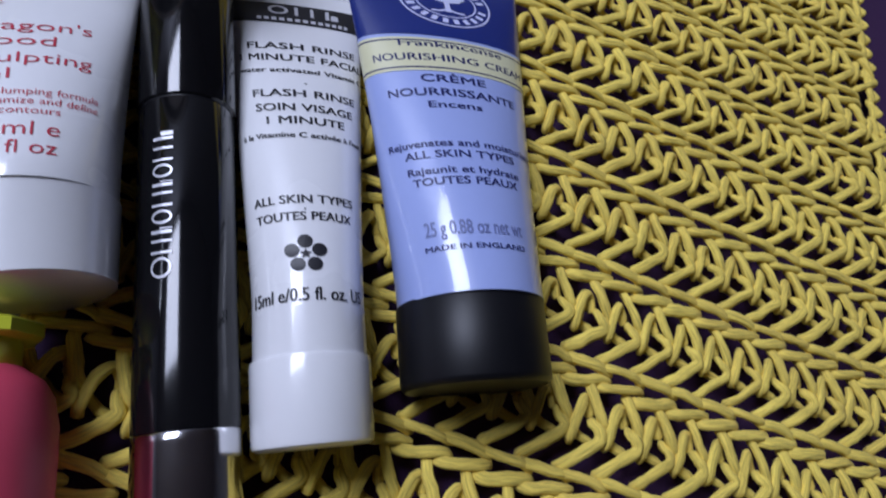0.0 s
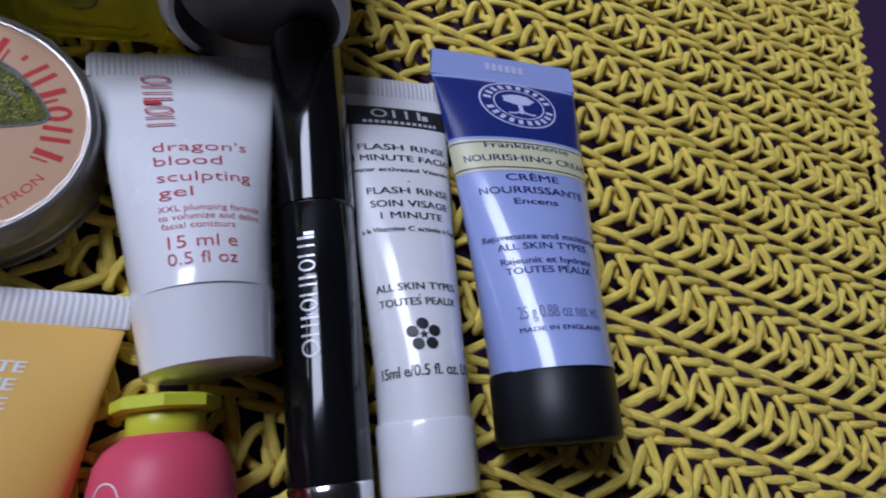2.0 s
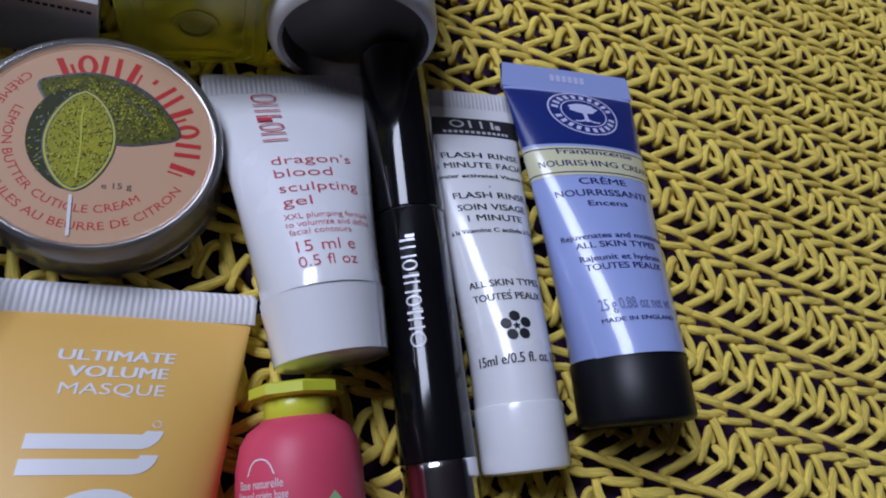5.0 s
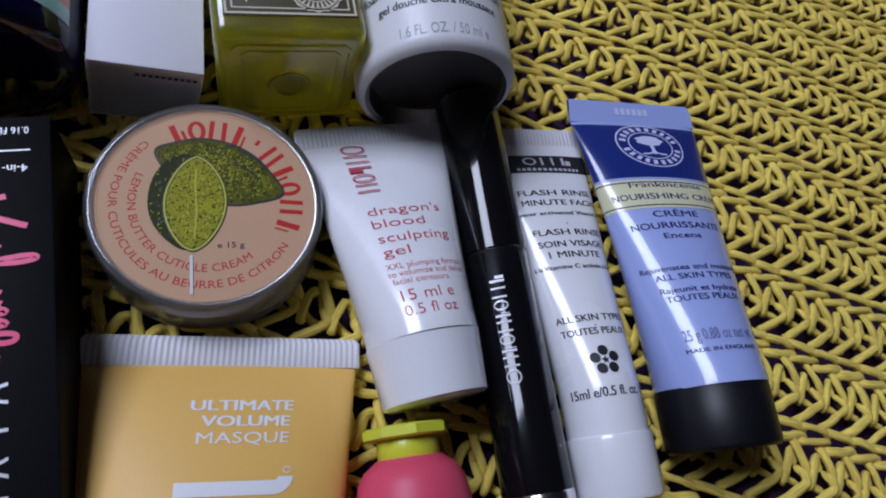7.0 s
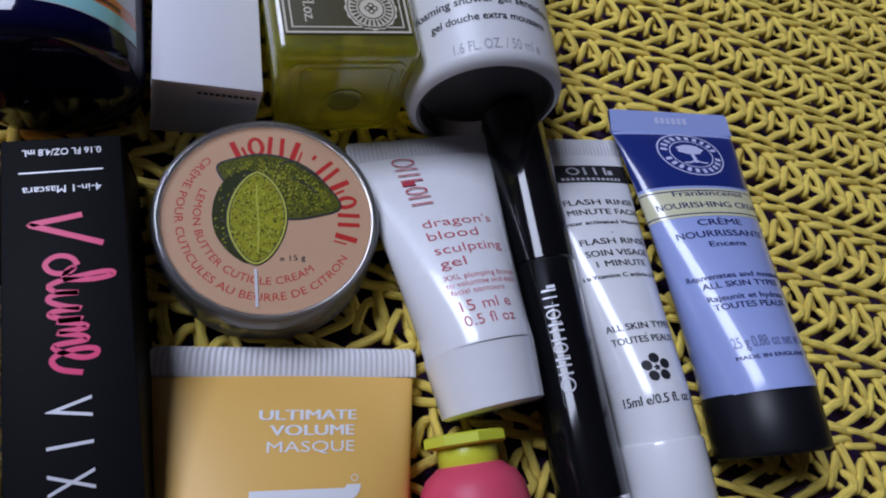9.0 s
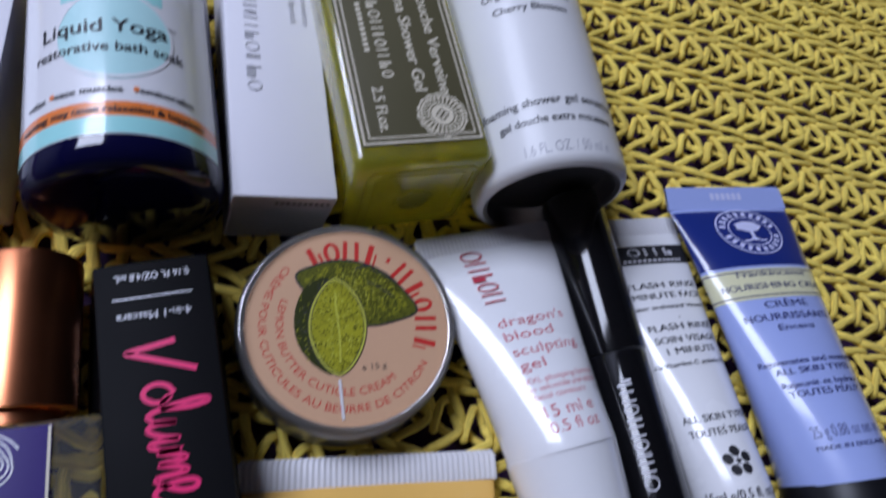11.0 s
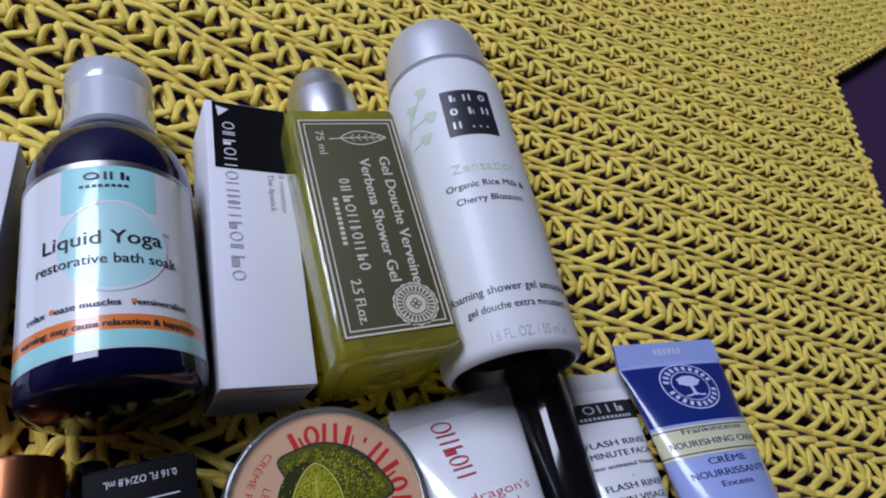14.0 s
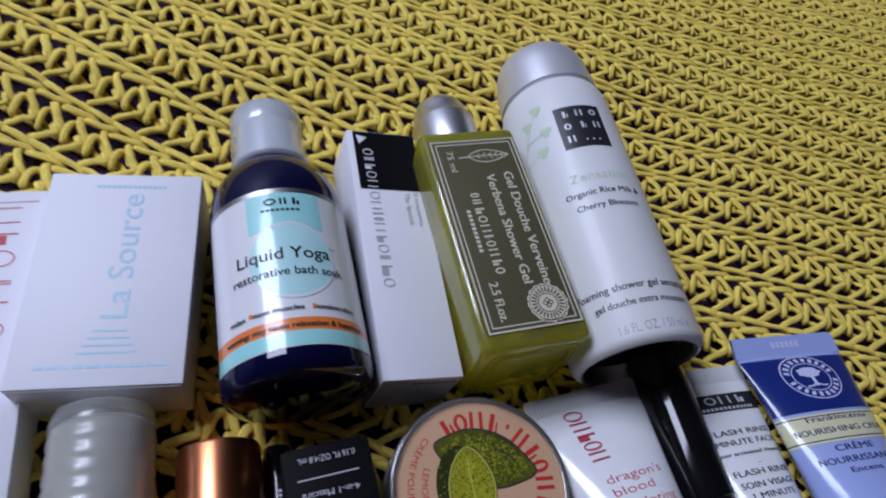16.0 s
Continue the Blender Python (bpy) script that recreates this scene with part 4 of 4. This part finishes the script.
def rose_bottle():
    t = thing("fragrance_bottle", "flat glass bottle with violet label and rose gold cap", "bottle", -181.0, 70, turn=0.5)
    part("cap", turned([(0.2, 9.7), (0.5, 10.2), (31.0, 10.2), (31.8, 9.8), (32.2, 8.9)], z=10.4), COPPER, t, "polished rose gold cap")
    part("collar", turned([(-2.4, 8.0), (0.3, 8.0)], z=10.4), COPPER, t, "rose gold collar")
    part("glass", box(34, 60, 19, 2.2, 0, -32.4, 0.4, 3), CLEAR, t, "clear glass body")
    part("front_label", box(19.0, 57, 0.4, 0.1, -1.0, -32.0, 19.45), VIOLET, t, "violet foil label")
    lay = on_flat(19.9)
    bars(t, LABEL_CREAM, lay, 8.1, -32, 56.4, [0.5], 0, 0, "label_border")
    rng = random.Random(3)
    for k in range(6):
        r = 1.4 + 1.0 * k
        a0 = rng.uniform(0, 6.28)
        stroke(t, "rose_print", SILVER_INK, lay, [(-2.5 + r * (1 + 0.10 * math.sin(3 * a + k)) * math.cos(a), -9.5 + 0.86 * r * (1 + 0.08 * math.cos(4 * a)) * math.sin(a)) for a in [a0 + j * 4.4 / 9 for j in range(10)]], 0.3)
    for x, n in ((3.6, 5), (-2.2, 6)):
        bars(t, SILVER_INK, lay, x, -36, 3.2, [2.6] * n, 1.0, -90)
    # added cylinder that stands for the black printed strip along the cap's right side
    p = thing("liner_stick", "thin black cylinder with tiny white print, along the rose gold cap", "makeup stick", -166.9, 70, turn=0.8)
    part("barrel", turned([(0, 3.0), (0.4, 3.7), (31, 3.7), (32, 3.2)], z=3.8, ring=32), BLACK, p, "black plastic barrel")
    bars(p, SILVER_INK, on_skin(lambda y: (3.7, 3.7, 3.8)), 0.2, 14, 0.8, [0.7] * 12, 0.4, 90)


def ribbed_jar():
    t = thing("plastic_pot", "ribbed translucent plastic pot lying on the blanket", "pot", -208.0, 68)
    prof = [(-6, 11.0), (-5, 11.8), (24, 11.9)]
    for k in range(5):
        y = 24.5 + 4.0 * k
        prof += [(y, 11.85), (y + 0.7, 12.15), (y + 2.4, 12.15), (y + 3.1, 11.85)]
    prof += [(45.4, 11.3), (46.2, 10.9), (46.8, 9.8)]
    part("shell", turned(prof, z=12.3), POT, t, "translucent frosted plastic")
    part("lining", turned([(-4, 8), (-3, 9.4), (42, 9.4), (43, 8)], z=12.3), LINING, t, "pale inner pot")


def soap_box():
    t = thing("soap_box", "square white card box with pale blue lettering", "box", -206.6, 150.2, turn=-4.0)
    part("carton", box(40.6, 65.0, 21.0, 0.5), CARD, t, "smooth white card")
    part("end_flap", box(39.4, 0.4, 19.6, 0.15, 0, -32.6, 0.6), CARD, t)
    lay = on_flat(21.0)
    lettering(t, "La Source", BLUE_INK, lay, 1.8, 5.4, 6.6, 39.5, 90)
    bars(t, BLUE_INK, lay, 1.4, 28.0, 0.9, [1.0] * 14, 0.35)
    bars(t, BLUE_INK, lay, 1.0, -27.2, 0.8, [2.2, 3.0, 1.4, 2.6, 3.4, 2.0, 2.8, 3.2, 2.4, 2.0], 0.6)
    for k, w in enumerate((8, 10, 12, 14)):
        bars(t, BLUE_INK, lay, 1.6, -17.6 - 2.0 * k, 0.5, [w], 0)


def long_box():
    t = thing("gift_box", "flat white card box with thin rose line lettering", "box", -252.0, 134, turn=0.6)
    part("carton", box(50, 98, 14, 0.5), CARD, t, "smooth white card")
    lay = on_flat(14.0)
    bars(t, PINK_INK, lay, 8, 45.0, 0.25, [30], 0)
    for k, n in enumerate((2, 3, 2, 1, 2, 2)):
        bars(t, PINK_INK, lay, 15.5, 40.5 - 7.2 * k, 7.0, [5.4 if n != 1 else 0.4], 1.6, -90, "brand_mark", 0.4, k + 1)
    shape(t, "dot_print", HOT_INK, lay, [(16.0 + 3 * math.cos(k * math.tau / 20), -20 + 3 * math.sin(k * math.tau / 20)) for k in range(20)])


def bath_bottle():
    t = thing("bath_soak_bottle", "cobalt blue bath soak bottle with frosted cap and white label", "bottle", -160.4, 107.7, z=GROUND + 0.8, turn=2.6, nose=-2.2)
    prof = [(0, 14.8), (0.8, 17.6), (2.2, 19.0), (5, 19.5), (57, 19.5), (62, 18.9), (67, 17.0), (71, 14.2), (74, 11.2), (75.5, 10.4)]
    part("bottle_body", turned(prof, 64, z=19.6), COBALT, t, "glossy cobalt blue plastic")
    part("cap", turned([(75.2, 11.4), (75.8, 12.1), (79.0, 12.0), (79.5, 11.8), (90.0, 11.6), (90.4, 11.45), (90.8, 11.6), (97.4, 11.5), (97.9, 11.3), (98.1, 10.8), (98.0, 0.4)], 56, z=19.6), FROST, t, "frosted translucent disc cap")
    part("cap_core", turned([(75.4, 9.6), (89.6, 9.6), (90.0, 6.0), (96.6, 6.0)], 40, z=19.6), WHITE, t, "white inner cap")
    def sec(y):
        return 19.5, 19.5, 19.6
    def sheet(name, x0, x1, y0, y1, mat, off, label=""):
        return patch(t, name, mat, on_skin(sec, off), x0, x1, y0, y1, 48, 1, label)
    sheet("front_label", -24.5, 24.5, 6.2, 53, LABEL, 0.10, "glossy white paper label")
    sheet("mint_band", -24.5, 24.5, 6.4, 10.3, MINT, 0.15)
    sheet("orange_band", -24.5, 24.5, 10.3, 13.7, ORANGE, 0.15)
    sheet("silver_edge", -24.5, 24.5, 52.4, 54.0, TIN, 0.15)
    sheet("mint_panel", -9.0, 11.0, 40.0, 52.4, MINT, 0.15)
    disc_print(t, "mint_disc", MINT_PALE, on_skin(sec, 0.19), 1.4, 30.6, 11.0, 11.6)
    ring_print(t, "disc_rim", LABEL, on_skin(sec, 0.24), 1.4, 30.9, 10.9, 11.6, 48)
    lay = on_skin(sec, 0.3)
    bars(t, INK, lay, 0, 49.4, 2.2, [3.4, 0.8, 2.6], 0.8, line=0.6)
    bars(t, INK, lay, 0, 46.6, 0.7, [0.9] * 8, 0.4)
    lettering(t, "Liquid Yoga", INK, lay, -0.9, 32.8, 3.6, 24.6, bold=0.12)
    lettering(t, "TM", INK, lay, 12.8, 34.6, 0.9)
    lettering(t, "restorative bath soak", INK, lay, 0, 27.3, 2.5, 29.5, bold=0.1)
    lettering(t, "relax   ease muscles   remineralise", INK, lay, 0, 16.6, 1.5, 33.5, bold=0.15)
    for x in (-10.4, 5.2):
        bars(t, ORANGE, on_skin(sec, 0.32), x, 16.7, 1.0, [1.0], 0)
    lettering(t, "warning: may cause relaxation & happiness", INK, lay, 0.3, 11.9, 1.5, 38, bold=0.15)


def lipstick_box():
    t = thing("lipstick_box", "slim white lipstick box with a black printed corner", "box", -131.4, 153.4, z=GROUND + 1.0, turn=0.1, roll=9.0)
    part("carton", box(23.2, 86.8, 21.2, 0.45), CARD, t, "smooth white card")
    for s in (-1, 1):
        part("end_flap", box(22.2, 0.4, 20.0, 0.15, 0, s * 43.2, 0.5), CARD, t)
    part("torn_flap", box(1.0, 4.0, 7.0, 0.2, -11.0, 38, 8), CARD, t)
    lay = on_flat(21.2)
    patch(t, "black_panel", SATIN, lay, -9.6, 11.4, 19.4, 43.0, 2, 2, "black printed panel")
    patch(t, "black_panel", SATIN, lambda x, y: (11.7, y, x), 0.5, 20.9, 19.4, 43.0, 2, 2)
    up = on_flat(21.3)
    shape(t, "triangle_print", CARD, up, [(-8.6, 41.4), (-5.0, 40.6), (-8.0, 37.6)])
    for y, m, n in ((28.2, CARD, 5), (2.4, GREY_INK, 10)):
        widths = [2.6, 0.6, 2.6, 2.6, 2.6] if n == 5 else [2.8, 2.8, 0.5, 0.5, 2.8, 2.9, 2.8, 0.5, 4.6, 2.8]
        bars(t, m, up, -5.4, y, 3.4, widths, 1.0, -90, "brand_mark", 0.36)
    for x, s in ((8.4, "Il rossetto"), (5.3, "The lipstick")):
        lettering(t, s, GREY_INK, up, x, 12.4, 1.7, 12.6, -90)
    bars(t, INK, lambda x, y: (x, -43.55, y), 4, 18.2, 0.9, [0.9] * 10, 0.4)


def verbena_bottle():
    t = thing("shower_gel_bottle", "square clear bottle of yellow-green shower gel with olive label", "bottle", -97.9, 111.4, turn=3.8)
    part("bottle_body", box(32.6, 76.0, 34.0, 2.6, 0, 38.0, 0, 4), GEL, t, "clear plastic filled with yellow-green gel")
    part("base_dimple", upright([(3.4, 0.0), (3.6, 0.35), (4.2, 0.45), (4.8, 0.35), (5.0, 0.0)], 32), GEL, t).matrix_local = pose(0, -0.0003, 0.016, 90)
    for w, l, inset in ((26.4, 27.6, 0.5), (22.0, 23.4, 0.3)):
        bm = bmesh.new()
        rings = []
        for d, y in ((0.0, 0.2), (0.15, -inset), (0.75, -inset), (0.9, 0.2)):
            a, b = w / 2 - d, l / 2 - d
            rings.append([bm.verts.new((x, y, 17.0 + z)) for x, z in ((-a, -b + 1.5), (-a + 1.5, -b), (a - 1.5, -b), (a, -b + 1.5), (a, b - 1.5), (a - 1.5, b), (-a + 1.5, b), (-a, b - 1.5))])
        for p, q in zip(rings, rings[1:]):
            for k in range(8):
                bm.faces.new((p[k], p[(k + 1) % 8], q[(k + 1) % 8], q[k]))
        part("base_rim", bm, GEL, t, "moulded rim of the clear base", smooth=False)
    part("shoulder", turned([(75.5, 11.5), (77, 10.8), (80.5, 10.0)], z=17), GEL, t)
    part("cap", turned([(79.5, 10.4), (80.0, 11.0), (91.5, 11.0), (92.3, 10.6), (92.8, 10.2), (97, 9.6), (100.5, 8.0), (102.6, 5.6), (103.2, 3.0)], 48, z=17.0), BRUSHED, t, "satin silver cap with a domed end")
    part("cap_button", turned([(102.4, 3.6), (104.2, 3.4), (104.8, 2.6)], 24, z=17.0), BRUSHED, t, "small silver push button")
    part("front_label", box(28.4, 66.6, 0.3, 0.1, 0.3, 37.9, 34.0), OLIVE, t, "olive green paper label")
    lay = on_flat(34.35)
    for inset, w in ((0.3, 0.5), (1.7, 0.35)):
        x0, x1, y0, y1 = -13.9 + inset, 14.5 - inset, 4.6 + inset, 71.2 - inset
        for a, b, c, d in ((x0, x1, y0, y0 + w), (x0, x1, y1 - w, y1), (x0, x0 + w, y0 + w, y1 - w), (x1 - w, x1, y0 + w, y1 - w)):
            patch(t, "label_rule", LABEL_CREAM, lay, a, b, c, d, 1, 1)
    lettering(t, "Gel Douche Verveine", LABEL_CREAM, lay, 8.4, 37.4, 3.0, 40, -90, bold=0.2)
    lettering(t, "Verbena Shower Gel", LABEL_CREAM, lay, 2.6, 37.6, 3.0, 38.5, -90, bold=0.2)
    bars(t, LABEL_CREAM, lay, -4.6, 37.2, 2.9, [1.6, 0.6, 2.8, 2.4, 2.4, 0.8, 2.0, 2.2, 2.4, 2.0], 0.8, -90, "brand_mark", 0.5)
    bars(t, LABEL_CREAM, lay, -8.2, 37.2, 1.2, [1.0] * 10, 0.5, -90, "brand_mark")
    lettering(t, "2.5 Fl.oz.", LABEL_CREAM, lay, -7.8, 14.0, 2.7, 12, -90, bold=0.15)
    lettering(t, "75 ml", LABEL_CREAM, lay, -8.2, 62.8, 2.2, 8, -90)
    fish = [(-2.6 + 13.6 * k / 16, 64.2 + 2.4 * math.sin(math.pi * (k / 16) ** 0.8)) for k in range(17)]
    fish += [(11.0 - 13.6 * k / 16, 64.2 - 2.4 * math.sin(math.pi * (1 - k / 16) ** 0.8)) for k in range(1, 17)]
    stroke(t, "leaf_print", LABEL_CREAM, lay, fish, 0.35)
    stroke(t, "leaf_print", LABEL_CREAM, lay, [(-5.9, 64.0), (2, 64.4), (10.4, 64.2)], 0.35)
    for k in range(5):
        for s in (-1, 1):
            stroke(t, "leaf_print", LABEL_CREAM, lay, [(0.2 + 2 * k, 64.3), (1.4 + 2 * k, 64.3 + s * 1.2)], 0.22)
    sx, sy = 5.9, 11.6
    shape(t, "seal_print", LABEL_CREAM, lay, [(sx + 5.9 * (1 + 0.03 * math.cos(16 * a)) * math.cos(a), sy + 5.9 * (1 + 0.03 * math.cos(16 * a)) * math.sin(a)) for a in [k * math.tau / 96 for k in range(96)]])
    lay2 = on_flat(34.42)
    ring_print(t, "seal_rim", OLIVE, lay2, sx, sy, 5.2, 5.45)
    ring_print(t, "seal_rim", OLIVE, lay2, sx, sy, 2.7, 3.0)
    for k in range(26):
        a = k * math.tau / 26
        bars(t, OLIVE, lay2, sx + 4.05 * math.cos(a), sy + 4.05 * math.sin(a), 1.5, [0.5], 0, math.degrees(a) - 90, "seal_mark")
    for k in range(4):
        a = k * math.tau / 4
        ring_print(t, "seal_petal", OLIVE, lay2, sx + 0.8 * math.cos(a), sy + 0.8 * math.sin(a), 0.45, 0.75, 14)


def foam_can():
    t = thing("shower_foam_can", "white aerosol shower foam can with a silver cap", "spray can", -63.3, 107.5, turn=-0.7)
    prof = [(0, 17.4), (0.5, 18.6), (1.6, 19.4), (2.8, 19.7), (92, 19.7), (96, 19.3), (99, 18.5), (100, 17.9)]
    part("can_body", turned(prof, 72, z=19.8, open_start=True), CAN_WHITE, t, "white lacquered can")
    part("base_recess", turned([(0.0, 17.35), (0.6, 16.4), (6.0, 15.8), (8.0, 12.0), (8.6, 4.0)], 48, z=19.8, open_start=True), TIN, t, "hollow metal base in shade")
    part("shoulder_ring", turned([(99.4, 17.6), (101, 17.4), (101.6, 17.6)], 64, z=19.8), GREY_INK, t, "grey groove under the cap")
    part("cap", turned([(101.2, 17.6), (101.6, 18.3), (112.5, 17.6), (117.8, 16.7), (121.0, 15.3), (122.8, 13.2), (123.5, 11.0), (123.3, 10.2), (123.1, 4.0)], 64, z=19.8), SATIN_SILVER, t, "satin silver dome cap")
    def sec(y):
        return 19.7, 19.7, 19.8
    lay = on_skin(sec)
    patch(t, "black_panel", INK, lay, -10.5, 5.6, 67.3, 84.6, 12, 1, "black brand panel")
    up = on_skin(sec, 0.2)
    for r, n in enumerate((3, 3, 1)):
        for c in range(n):
            bars(t, SILVER_INK, up, -7.4 + 4.9 * c, 81.4 - 5.2 * r, 2.6, [2.4], 0, 0, "brand_mark", 0.7, r + 2 * c + 2)
    for c in range(3):
        bars(t, SILVER_INK, up, -2.6 + 2.2 * c, 70.0, 0.6, [0.7], 0, 0, "brand_mark")
    for s, x, y, cap, w, m in (("Zensation", -2.4, 56.0, 3.2, 20, SPRIG), ("Organic Rice Milk &", -3.2, 50.0, 2.1, 24.5, INK), ("Cherry Blossom", -3.2, 45.0, 2.1, 20, INK), ("foaming shower gel sensation", -3.4, 17.2, 2.3, 37, INK), ("gel douche extra moussant", -3.0, 12.3, 2.1, 29.5, INK), ("1.6 FL. OZ. / 50 ml e", -2.6, 4.6, 2.8, 21, GREY_INK)):
        lettering(t, s, m, lay, x, y, cap, w, bold=0.1 if m is INK else 0.0)
    for x0, y0, x1, y1 in ((-25, 70, -16, 87.5), (-24, 76, -14.6, 77.5), (-25, 68, -17.5, 70.5), (-22.5, 74, -20.5, 83)):
        stroke(t, "sprig_print", SPRIG, lay, [(x0, y0), ((x0 + x1) / 2 - 0.8, (y0 + y1) / 2), (x1, y1)], 0.3)
        for k in range(3):
            a = k * math.tau / 3 + 0.4
            shape(t, "leaf_print", SPRIG, lay, [(x1 + 1.1 * math.cos(a) + 1.2 * math.cos(b), y1 + 1.1 * math.sin(a) + 1.1 * math.sin(b)) for b in [j * math.tau / 10 for j in range(10)]])


for build in (lavender_tube, white_tube, black_pen, coral_tube, lemon_tin, golden_tube, pink_bottle, mascara_box, rose_bottle, ribbed_jar, soap_box, long_box, bath_bottle, lipstick_box, verbena_bottle, foam_can):
    build()

# print belongs to the part that carries it
CARRIERS = ("front_label", "label_disc", "tube_body", "bottle_body", "can_body", "carton", "barrel")
for ob in PRINTED:
    for kind in CARRIERS:
        host = [c for c in ob.parent.children if c.name.split(".")[0] == kind and c is not ob] if ob.parent and ob.parent.type == "EMPTY" else []
        if host:
            ob.parent = host[0]
            break
